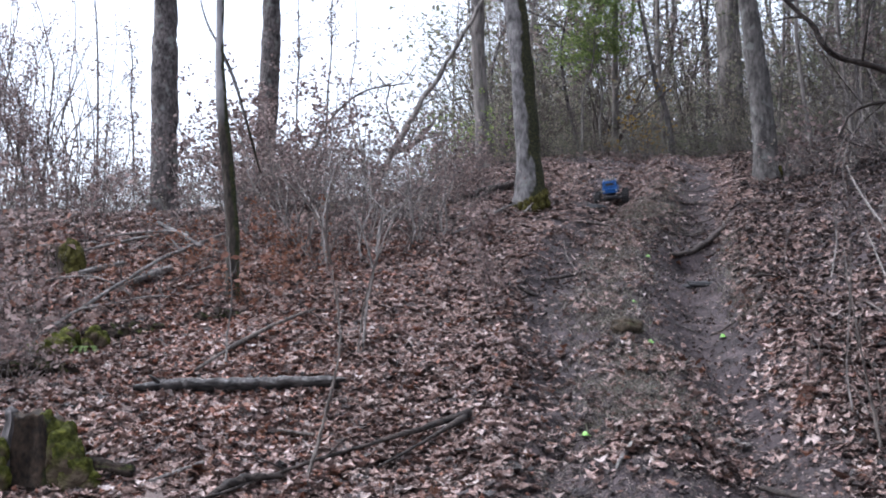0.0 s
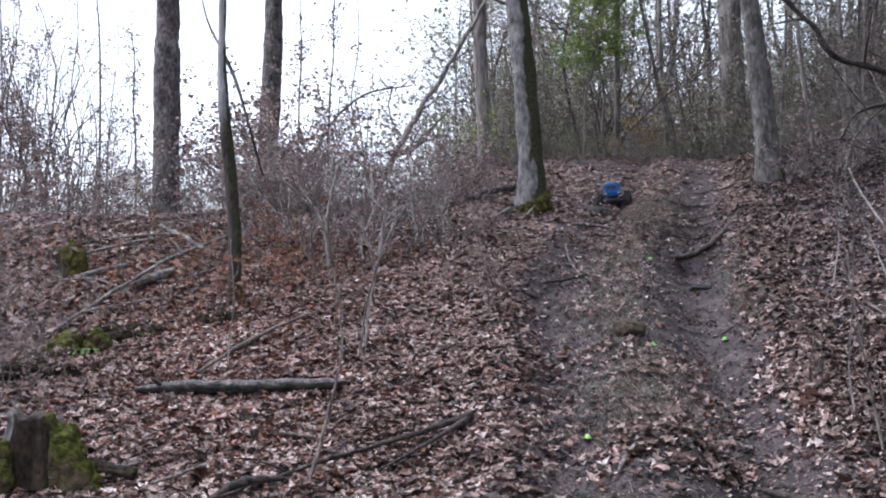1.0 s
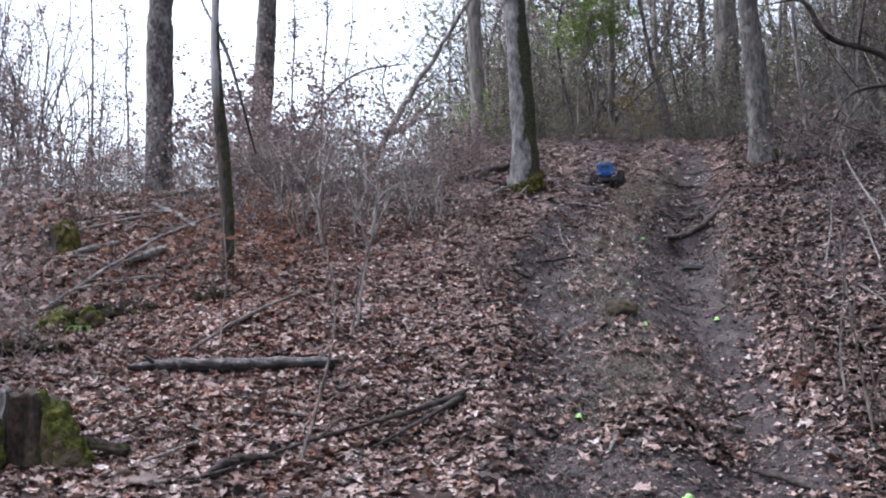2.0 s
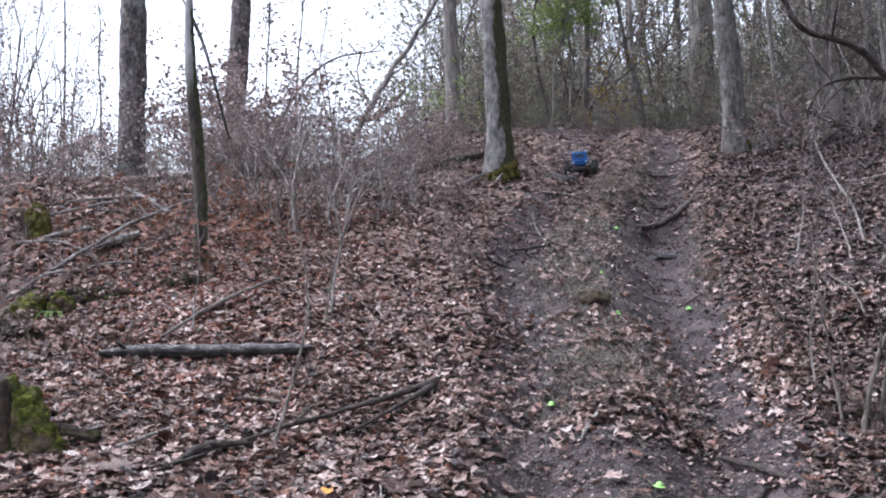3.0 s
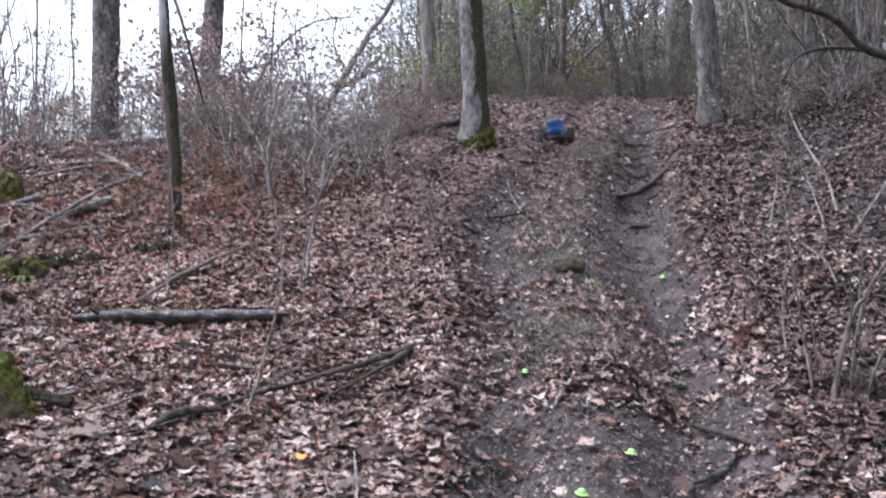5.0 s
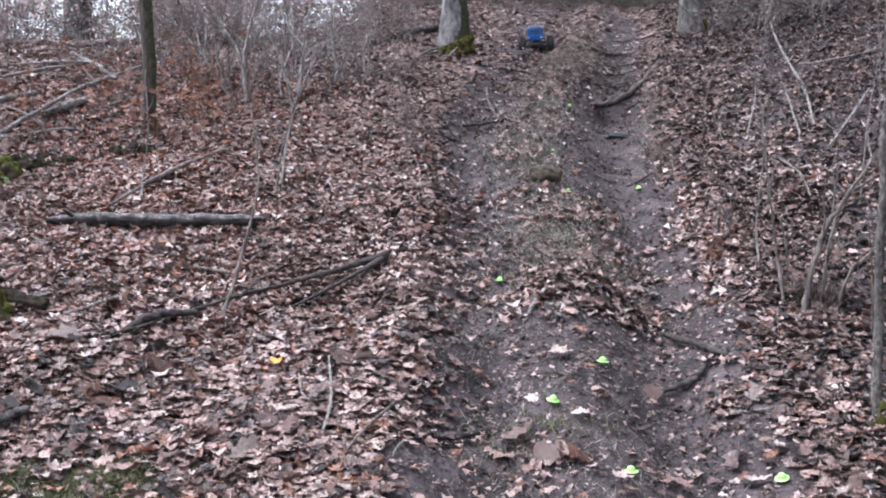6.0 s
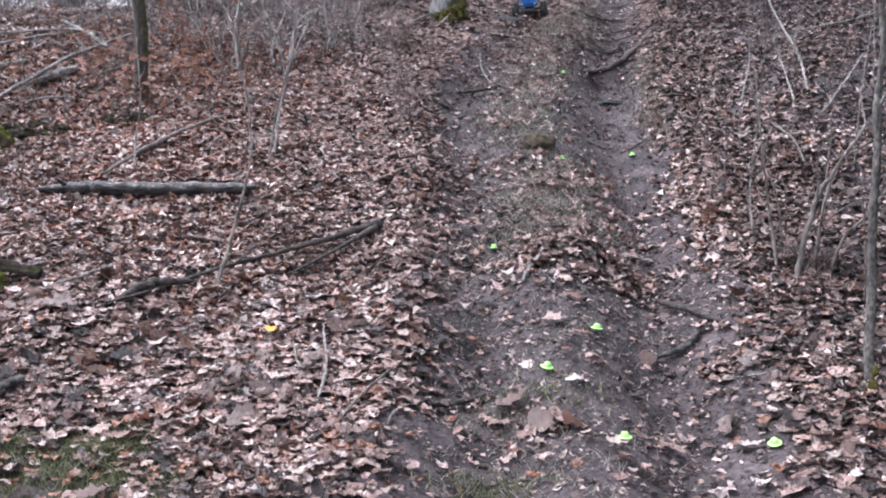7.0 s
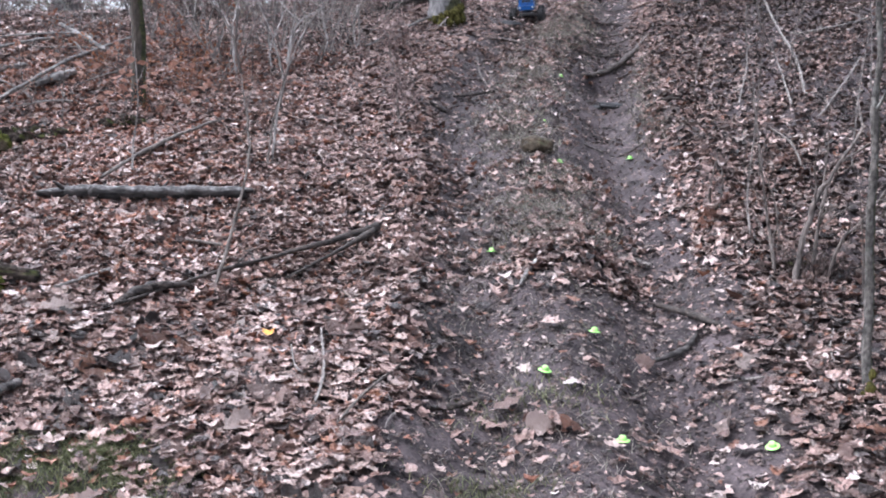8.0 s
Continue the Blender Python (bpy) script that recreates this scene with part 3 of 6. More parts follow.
def litter(name, x, y, templates, low, high, mat, rng, tilt, lie_flat=0.6):
    keep = clear_of_hats(x, y)
    x, y = x[keep], y[keep]
    n = len(x)
    nor = ground_normals(x, y)
    places = np.stack([x, y, ground_z(x, y)], -1) + nor * rng.uniform(0.002, 0.034, n)[:, None]
    flat = (1 - lie_flat) * nor + np.array((0.0, 0.0, lie_flat))
    sizes = low + (high - low) * rng.beta(1.3, 3.0, n)
    return leaf_batch(name, templates, places, turns(n, rng, tilt, flat / np.linalg.norm(flat, axis=1, keepdims=True)), sizes, rng.integers(0, len(templates), n), mat)


rng = np.random.default_rng(11)
x, y = litter_spots(40000, 2.7, 4.9, rng)
leaf_litter = tagged(new("leaf_litter", litter("leaf_litter", x, y, OAK, 0.022, 0.106, LITTER, rng, 0.15)),
                     "thick litter of curled pale brown oak leaves on the slope", "leaves", kind="stuff")
x, y = litter_spots(47000, 4.7, 6.8, rng)
tagged(new("middle_leaf_litter", litter("middle_leaf_litter", x, y, OAK_FAR, 0.021, 0.088, LITTER, rng, 0.16)),
       "thick litter of brown oak leaves higher on the slope", "leaves", kind="stuff")
# matted older leaves that lie flat under the loose ones
x, y = litter_spots(110000, 2.7, 13.5, rng)
deep = litter_cover(x, y) > 0.30
x, y = x[deep], y[deep]
nor = ground_normals(x, y)
n = len(x)
tagged(new("matted_leaf_layer", leaf_batch("matted_leaf_layer", CHIP, np.stack([x, y, ground_z(x, y)], -1) + nor * rng.uniform(0.002, 0.022, n)[:, None], turns(n, rng, 0.16, nor), rng.uniform(0.04, 0.095, n), rng.integers(0, 4, n), LITTER_MAT)),
       "matted brown leaves lying flat beneath the loose litter", "leaves", kind="stuff")
x, y = litter_spots(135000, 6.6, 15.5, rng)
far = y > 10
tagged(new("upper_leaf_litter", litter("upper_leaf_litter", x[far], y[far], CHIP, 0.022, 0.068, LITTER, rng, 0.22, 0.6)),
       "fallen brown leaves near the crest", "leaves", kind="stuff")
x, y = x[~far], y[~far]
tagged(new("far_leaf_litter", litter("far_leaf_litter", x, y, OAK_FAR, 0.022, 0.078, LITTER, rng, 0.16, 0.6)),
       "fallen brown and reddish leaves covering the upper slope", "leaves", kind="stuff")

y = rng.uniform(3.3, 9.5, 41000)
x = rng.normal(-1.0, 0.9, 41000)
red = rng.uniform(0, 1, 41000) < (0.42 + 0.58 * (np.sin(2.3 * x + 1.7 * y) > 0)) * (0.25 + 0.75 * sigmoid((y - 4.3) / 0.3)) * sigmoid((-0.35 - x + 0.25 * np.sin(2.1 * y)) / 0.28) * (x > -0.5 * y)
tagged(new("reddish_leaf_litter", litter("reddish_leaf_litter", x[red], y[red], OAK_FAR, 0.018, 0.066, LITTER_RED, rng, 0.18, 0.6)),
       "reddish fallen leaves lying among the paler litter", "leaves", kind="stuff")

# the litter goes on around
x, y = rng.uniform(-9, 11, 230000), rng.uniform(-6, 19, 230000)
out = (np.abs(x - 0.05 * y) > 0.44 * y + 0.4) | (y < 2.7) | (y > 15.3)
out &= rng.uniform(0, 1, 230000) < 0.45 + 0.55 * litter_cover(x, y)
tagged(new("outer_leaf_litter", litter("outer_leaf_litter", x[out], y[out], CHIP, 0.045, 0.13, LITTER, rng, 0.3)),
       "fallen brown leaves on the woodland floor around", "leaves", kind="stuff")

# and on the woodland floor beyond the crest
y = np.sqrt(rng.uniform(15.2 ** 2, 30 ** 2, 26000))
x = rng.uniform(0.0, 0.48, 26000) * y
tagged(new("woodland_leaf_litter", litter("woodland_leaf_litter", x, y, CHIP, 0.06, 0.17, LITTER, rng, 0.3)),
       "fallen brown leaves among the trees beyond the crest", "leaves", kind="stuff")

# leaves on the bank beside the trail, coloured darker to paint in woodland shade
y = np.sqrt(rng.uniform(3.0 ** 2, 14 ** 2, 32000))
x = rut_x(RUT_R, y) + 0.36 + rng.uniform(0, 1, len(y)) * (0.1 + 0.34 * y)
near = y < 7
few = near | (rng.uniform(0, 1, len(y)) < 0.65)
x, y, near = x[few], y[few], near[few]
tagged(new("old_leaf_litter", litter("old_leaf_litter", x[near], y[near], OAK_FAR, 0.024, 0.098, LITTER_OLD_SHADED, rng, 0.16)),
       "leaves lying on the bank beside the trail, coloured dark for woodland shade", "leaves", kind="stuff")
tagged(new("far_old_leaf_litter", litter("far_old_leaf_litter", x[~near], y[~near], OAK_FAR, 0.022, 0.082, LITTER_OLD_SHADED, rng, 0.18)),
       "leaves on the upper bank, coloured dark for woodland shade", "leaves", kind="stuff")

# a tangle of dry grass at the foot of the bank shrub
xy = np.concatenate([np.stack([rng.normal(a, 0.06, 260), rng.normal(b, 0.05, 260)], 1) for a, b in ((1.93, 5.10), (2.0, 5.02))])
tagged(new("grass_tangle", blades("grass_tangle", np.stack([xy[:, 0], xy[:, 1], ground_z(xy[:, 0], xy[:, 1])], -1), rng.uniform(0.05, 0.12, len(xy)), 1.3, 0.0022, rng, LITTER_OLD_SHADED)),
       "tangle of withered brown grass at the foot of a shrub", "grass", kind="stuff")

# leaf scraps trodden into the foot of the trail
n = 3400
y = np.sqrt(rng.uniform(2.8 ** 2, 5.6 ** 2, n))
x = rng.uniform(-0.05, 1.75, n)
heap = rng.uniform(0, 1, n) < 0.25 + 0.5 * (np.sin(7 * x + 2 * y) * np.sin(6 * y - 2 * x + 1) > 0.1)
tagged(new("trodden_leaf_scraps", litter("trodden_leaf_scraps", x[heap], y[heap] , OAK_MID, 0.010, 0.048, LITTER, rng, 0.14, 0.3)),
       "small trodden leaf scraps at the foot of the trail", "leaves", kind="stuff")

# crumbs of bark, twig and leaf on the bare soil
n = 41000
y = np.sqrt(rng.uniform(2.8 ** 2, 11 ** 2, n))
y = y[(y < 5.6) | (rng.uniform(0, 1, n) < 0.4)]
n = len(y)
x = rut_x(RUT_L, y) - 0.3 + rng.uniform(0, 1, n) * (rut_x(RUT_R, y) - rut_x(RUT_L, y) + 0.7)
nor = ground_normals(x, y)
crumbs = leaf_batch("trail_debris", CHIP, np.stack([x, y, ground_z(x, y)], -1) + nor * 0.004, turns(n, rng, 0.3, nor), 0.007 + 0.045 * rng.beta(1.2, 4, n), rng.integers(0, 4, n), LITTER_OLD_SHADED)
tagged(new("trail_debris", crumbs), "bits of leaf and twig scattered on bare trail soil", "debris", kind="stuff")

# pale crumbs of leaf pressed into the bare foot of the trail
n = 3400
y = np.sqrt(rng.uniform(2.8 ** 2, 5.8 ** 2, n))
x = rng.uniform(-0.1, 1.6, n)
spot = rng.uniform(0, 1, n) < 0.3 + 0.7 * np.exp(-((x - 0.85) / 0.3) ** 2)
x, y = x[spot], y[spot]
n = len(x)
nor = ground_normals(x, y)
tagged(new("leaf_crumbs", leaf_batch("leaf_crumbs", CHIP, np.stack([x, y, ground_z(x, y)], -1) + nor * 0.005, turns(n, rng, 0.25, nor), 0.006 + 0.020 * rng.beta(1.2, 3, n), rng.integers(0, 4, n), LITTER_OLD_SHADED)),
       "pale crumbs of leaf pressed into the bare soil", "debris", kind="stuff")

# clods of soil on the bare trail
n = 4200
y = np.sqrt(rng.uniform(2.8 ** 2, 9 ** 2, n))
x = rut_x(RUT_L, y) - 0.25 + rng.uniform(0, 1, n) * (rut_x(RUT_R, y) - rut_x(RUT_L, y) + 0.65)
clod = np.array([(0.05, 0, 0.42), (0.5, 0.1, 0), (0.05, 0.45, 0), (-0.48, 0, 0.05), (-0.05, -0.5, 0)])
sides = np.array([(0, 1, 2), (0, 2, 3), (0, 3, 4), (0, 4, 1)])
v = np.einsum("nij,vj->nvi", turns(n, rng, 0.3), clod) * (0.006 + 0.024 * rng.beta(1.2, 3.5, n))[:, None, None] + np.stack([x, y, ground_z(x, y) - 0.001], -1)[:, None, :]
f = (sides[None] + (np.arange(n) * 5)[:, None, None]).reshape(-1, 3)
v = v.reshape(-1, 3)
tagged(new("soil_clods", mesh_of("soil_clods", v, f, SOIL, False)), "small clods of soil on the bare trail", "soil", kind="stuff")

# broken leaves on the trail
n = 3200
y = np.sqrt(rng.uniform(2.8 ** 2, 11 ** 2, n))
x = rut_x(RUT_L, y) - 0.2 + rng.uniform(0, 1, n) * (rut_x(RUT_R, y) - rut_x(RUT_L, y) + 0.5)
tagged(new("broken_leaf_litter", litter("broken_leaf_litter", x, y, OAK_FAR, 0.012, 0.045, LITTER_OLD_SHADED, rng, 0.25, 0.7)),
       "small broken leaves scattered over the trail", "leaves", kind="stuff")

# dry grass on the hump between the ruts, green tufts at the foot
n = 8500
y = np.sqrt(rng.uniform(5.2 ** 2, 10.8 ** 2, n))
x = rut_x(RUT_L, y) * 0.62 + rut_x(RUT_R, y) * 0.38 + rng.normal(0, 0.15, n)
dense = (rng.uniform(0, 1, n) < 0.35 + 0.65 * (np.sin(3.1 * y + 4 * x) > -0.2)) & (((x - 1.04) / 0.16) ** 2 + ((y - 6.74) / 0.2) ** 2 > 1)
x, y = x[dense], y[dense]
tagged(new("dry_grass", blades("dry_grass", np.stack([x, y, ground_z(x, y)], -1), rng.uniform(0.02, 0.075, len(x)) * (1.3 - 0.06 * y), 2.4, 0.0034, rng, GRASS_DRY)),
       "thin dry straw-coloured grass between the trail ruts", "grass", kind="stuff")
n = 1800
y = rng.normal(10.7, 0.55, n)
x = 0.45 * rut_x(RUT_L, y) + 0.55 * rut_x(RUT_R, y) + rng.normal(0.0, 0.12, n)
tagged(new("pale_grass", blades("pale_grass", np.stack([x, y, ground_z(x, y)], -1), rng.uniform(0.02, 0.07, n), 2.0, 0.0034, rng, GRASS_DRY)),
       "pale dry grass at the head of the trail", "grass", kind="stuff")
n = 1900
y = rng.uniform(5.35, 6.8, n)
x = 0.5 * rut_x(RUT_L, y) + 0.5 * rut_x(RUT_R, y) + rng.normal(0.0, 0.14, n)
tagged(new("matted_grass", blades("matted_grass", np.stack([x, y, ground_z(x, y)], -1), rng.uniform(0.02, 0.06, n), 2.6, 0.0024, rng, GRASS_DRY)),
       "matted dry grass on the hump below the mossy stone", "grass", kind="stuff")
n = 1500
y = rng.uniform(7.2, 9.6, n)
x = rut_x(RUT_R, y) + 0.30 + rng.normal(0.0, 0.07, n)
tagged(new("rut_edge_grass", blades("rut_edge_grass", np.stack([x, y, ground_z(x, y)], -1), rng.uniform(0.02, 0.06, n), 2.0, 0.003, rng, GRASS_DRY)),
       "wisps of dry grass along the edge of the rut", "grass", kind="stuff")
n = 3600
y = np.sqrt(rng.uniform(2.9 ** 2, 5.6 ** 2, n))
x = np.where(rng.uniform(0, 1, n) < 0.72, rng.normal(0.62, 0.30, n), rng.normal(-0.95, 0.25, n))
tagged(new("dry_grass_wisps", blades("dry_grass_wisps", np.stack([x, y, ground_z(x, y)], -1), rng.uniform(0.012, 0.045, n), 2.6, 0.0018, rng, GRASS_DRY)),
       "sparse wisps of dry grass at the foot of the trail", "grass", kind="stuff")
spots = [(*(-0.72, 3.62), 0.045, 700), (-0.74, 3.66, 0.09, 500), (-0.85, 3.47, 0.20, 1500), (-0.60, 3.48, 0.10, 500), (-1.02, 3.60, 0.12, 700), (0.42, 3.52, 0.09, 350), (0.62, 4.0, 0.14, 260), (-2.0, 6.95, 0.25, 900)]
xy = np.concatenate([np.stack([rng.normal(a, s, k), rng.normal(b, s * 0.6, k)], 1) for a, b, s, k in spots])
tagged(new("green_grass", blades("green_grass", np.stack([xy[:, 0], xy[:, 1], ground_z(xy[:, 0], xy[:, 1])], -1), rng.uniform(0.015, 0.05, len(xy)), 1.5, 0.0020, rng, GRASS_GREEN)),
       "short green grass tufts at the foot of the slope", "grass", kind="stuff")


# ---- trees ----
def grow(geo, tips, start, way, length, r, depth, rnd, droop=0.0, wander=0.25, forks=4, seg=5):
    """A bent branch with side branches; tips collects points on the finest twigs."""
    pts, p, d = [start.copy()], start.copy(), way.normalized()
    steps = 5 if depth > 1 else 4 if depth == 1 else 2
    for i in range(steps):
        d = (d + Vector((rnd.gauss(0, wander), rnd.gauss(0, wander), rnd.gauss(0, wander) - droop))).normalized()
        p = p + d * (length / steps)
        pts.append(p.copy())
    geo.tube(pts, [r * (1 - 0.75 * i / steps) for i in range(steps + 1)], seg if depth > 1 else 4 if depth == 1 else 3, cap=False)
    if depth == 0:
        tips += [(q, d) for q in pts[1:]]
        return
    for k in range(forks):
        i = rnd.randint(1, steps)
        side = Vector((rnd.gauss(0, 1), rnd.gauss(0, 1), rnd.gauss(0.15, 0.6))).normalized()
        grow(geo, tips, pts[i], (d * 0.7 + side).normalized(), length * rnd.uniform(0.4, 0.65), r * (1 - 0.7 * i / steps) * 0.6, depth - 1, rnd, droop, wander, forks, seg)


def foliage(name, tips, per_tip, low, high, spread, mat, rng, share=1.0):
    tips = [t for t in tips if rng.uniform() < share]
    if not tips:
        return None
    base = np.repeat(np.array([tuple(t[0]) for t in tips]), per_tip, 0)
    places = base + rng.normal(0, spread, base.shape)
    n = len(places)
    return leaf_batch(name, CHIP, places, turns(n, rng, 1.2), rng.uniform(low, high, n), rng.integers(0, 4, n), mat)


def trunk_mesh(name, line, radii, mat, seg=20, rough=0.16, flare=0.45, seed=0.0, freq=9.0):
    n = max(14, int((Vector(line[-1]) - Vector(line[0])).length / 0.14))
    n = min(n, 70)
    pts = smooth_line(line, n)
    k = np.linspace(0, len(radii) - 1, n)
    r = np.interp(k, range(len(radii)), radii)
    z0 = pts[0].z
    r = [a * (1 + flare * math.exp(-max(0, p.z - z0 - 0.15) / 0.2)) for a, p in zip(r, pts)]
    return Geo().tube(pts, r, seg, rough, seed, True, freq).mesh(name, mat)


def tree(name, base, line, radii, mat, label, limbs=(), leaves=None, group="", seg=20, seed=1, flare=0.45, crown_from=0.6, crown_limbs=9, crown_len=1.8, freq=9.0):
    """A standing tree. line: the trunk's axis from its foot, relative to base; limbs: (start height share, (x, y, z) offsets, radius)."""
    rnd = random.Random(seed)
    root = thing(name, base, label, "tree", group)
    part("trunk", trunk_mesh("trunk", [(0, 0, -0.2)] + [Vector(p) for p in line], [radii[0]] + list(radii), mat, seg, 0.2, flare, seed * 3.1, freq), root)
    for start, offs, r in limbs:
        pts = smooth_line([start] + [Vector(start) + Vector(o) for o in offs], 12)
        part("limb", Geo().tube(pts, [r * (1 - 0.6 * i / 11) for i in range(12)], 8, 0.12, seed).mesh("limb", mat), root)
    geo, tips = Geo(), []
    axis = smooth_line([(0, 0, 0)] + [Vector(p) for p in line], 30)
    for k in range(crown_limbs):
        i = rnd.randint(int(30 * crown_from), 29)
        a = rnd.uniform(0, 6.28)
        grow(geo, tips, axis[i], Vector((math.cos(a), math.sin(a), rnd.uniform(0.3, 0.9))), crown_len * rnd.uniform(0.7, 1.2), radii[-1] * 0.5, 2, rnd, forks=4)
    crown = part("crown", geo.mesh("crown", mat), root, "bare spreading branches")
    if leaves:
        me = foliage("foliage", tips, *leaves, np.random.default_rng(seed))
        if me:
            part("foliage", me, crown, "sparse withered leaves")
    return root


def foot(x, y):
    return on_ground(x, y, 0.02)


tree("tree", foot(-2.87, 12.5), [(-0.01, 0.0, 0.83), (-0.02, 0.0, 1.72), (-0.02, 0.0, 2.32), (-0.02, 0.0, 4.52), (-0.02, 0.0, 6.72)], [0.135, 0.13, 0.125, 0.12, 0.11, 0.09], BARK_GREY, "tall straight tree with rough grey flaking bark on the ridge", seed=3, crown_limbs=8, crown_from=0.75)
tree("tree", foot(-2.22, 15.0), [(0.04, 0.0, 1.45), (0.07, 0.0, 2.17), (0.08, 0.0, 2.88), (0.11, 0.0, 5.08), (0.14, 0.0, 7.28)], [0.125, 0.12, 0.115, 0.11, 0.1, 0.08], BARK_GREY, "straight tree with dark grey bark behind the bushes", seed=4, crown_limbs=8, crown_from=0.75)
mossy_tree = tree("mossy_tree", foot(0.8, 11.0), [(-0.01, 0.0, 0.34), (-0.04, 0.0, 0.86), (-0.08, 0.0, 1.44), (-0.13, 0.0, 1.91), (-0.36, 0.0, 4.11), (-0.6, 0.0, 6.31)], [0.112, 0.106, 0.1, 0.098, 0.096, 0.09, 0.08], BARK_PALE, "leaning pale grey tree with dark moss along one side", seed=5, crown_limbs=8, crown_from=0.75, seg=28, flare=0.8)
bank_tree = tree("tree", foot(3.15, 11.7), [(-0.02, 0.0, 0.33), (-0.06, 0.0, 0.83), (-0.11, 0.0, 1.27), (-0.17, 0.0, 1.78), (-0.43, 0.0, 3.98), (-0.69, 0.0, 6.18)], [0.115, 0.11, 0.1, 0.095, 0.09, 0.085, 0.07], BARK_PALE_PLAIN, "pale grey leaning tree at the top of the bank", seed=6, crown_limbs=9, crown_from=0.75)
tree("tree", foot(0.51, 14.6), [(-0.03, 0.0, 0.74), (-0.07, 0.0, 1.44), (-0.08, 0.0, 2.14), (-0.11, 0.0, 4.34), (-0.14, 0.0, 6.54)], [0.085, 0.085, 0.08, 0.08, 0.07, 0.06], BARK_BROWN, "thin brown tree behind the leaning mossy tree", seed=7, crown_limbs=10, leaves=(4, 0.03, 0.07, 0.1, LEAF_TAN))
tree("tree", foot(4.08, 17.0), [(-0.0, 0.0, 0.99), (-0.02, 0.0, 1.71), (-0.04, 0.0, 2.45), (-0.1, 0.0, 4.65), (-0.16, 0.0, 6.85)], [0.17, 0.165, 0.16, 0.155, 0.14, 0.12], BARK_BROWN, "stout dark brown tree standing in the woods", seed=8, crown_limbs=10, leaves=(4, 0.03, 0.07, 0.1, LEAF_TAN))
tree("tree", foot(5.96, 17.0), [(0.03, 0.0, 0.86), (0.05, 0.0, 1.42), (0.07, 0.0, 2.07), (0.14, 0.0, 4.27), (0.21, 0.0, 6.47)], [0.15, 0.145, 0.14, 0.14, 0.13, 0.11], BARK_PALE_PLAIN, "stout grey tree standing beyond the bank", seed=9, crown_limbs=10, leaves=(4, 0.03, 0.07, 0.1, LEAF_TAN))
tree("tree", foot(2.83, 15.2), [(0.06, 0.0, 0.17), (-0.01, 0.0, 0.64), (-0.13, 0.0, 1.0), (-0.2, 0.0, 1.36), (-0.63, 0.0, 3.56), (-1.06, 0.0, 5.76)], [0.036, 0.036, 0.032, 0.026, 0.022, 0.018, 0.016], BARK_PALE_PLAIN, "thin pale forked tree at the head of the trail", seed=10, crown_limbs=4, crown_len=1.0)
tree("young_mossy_tree", foot(-1.32, 7.65), [(0.0, 0.0, 0.34), (-0.02, 0.0, 0.69), (-0.06, 0.0, 1.05), (-0.09, 0.0, 1.38), (-0.1, 0.0, 1.64), (-0.1, 0.0, 1.93), (-0.1, 0.0, 3.13), (-0.1, 0.0, 4.33)], [.042,.040,.040,.037,.030,.026,.025,.022,.018], BARK_YOUNG, "thin young tree with mossy lower trunk and forked limbs", [((-0.1, 0.0, 1.64), [(-0.09, 0.0, 0.18), (-0.13, -0.05, 0.38), (-0.16, -0.05, 0.71)], 0.009), ((-0.1, 0.0, 1.64), [(0.08, 0.05, -0.18), (0.14, 0.1, -0.39), (0.2, 0.15, -0.62), (0.24, 0.2, -0.78)], 0.014)], seed=12, seg=14, flare=0.25, crown_limbs=5, crown_len=0.9, crown_from=0.8, freq=18.0)

# ---- woods behind: a few kinds of tree, each built once and repeated ----
def wood_tree(name, height, r, mat, leaf_mat, seed, label, leafy, low=0.3, limbs=16, reach=1.6, size=(0.05, 0.11), share=0.8, category="tree"):
    rnd = random.Random(seed)
    root = thing(name, (0, 0, -60), label, category, "woods behind the slope")
    line, p = [Vector((0, 0, -0.3))], Vector((0, 0, 0))
    for i in range(7):
        line.append(p.copy())
        p = p + Vector((rnd.gauss(0, 0.12), rnd.gauss(0, 0.12), height / 6))
    part("trunk", trunk_mesh("trunk", line, [r * (1 - 0.11 * i) for i in range(8)], mat, 8, 0.1, 0.3, seed), root)
    geo, tips = Geo(), []
    axis = smooth_line(line[1:], 40)
    for k in range(limbs):
        i = rnd.randint(int(40 * low), 39)
        a = rnd.uniform(0, 6.28)
        grow(geo, tips, axis[i], Vector((math.cos(a), math.sin(a), rnd.uniform(0.1, 0.9))), reach * rnd.uniform(0.5, 1.2) * (1.25 - 0.6 * i / 40), r * 0.28 * (1.2 - i / 50), 2, rnd, forks=3, wander=0.22)
    crown = part("crown", geo.mesh("crown", mat), root)
    if leafy:
        me = foliage("foliage", tips, leafy, size[0], size[1], 0.05, leaf_mat, np.random.default_rng(seed), share)
        if me:
            part("foliage", me, crown)
    return root


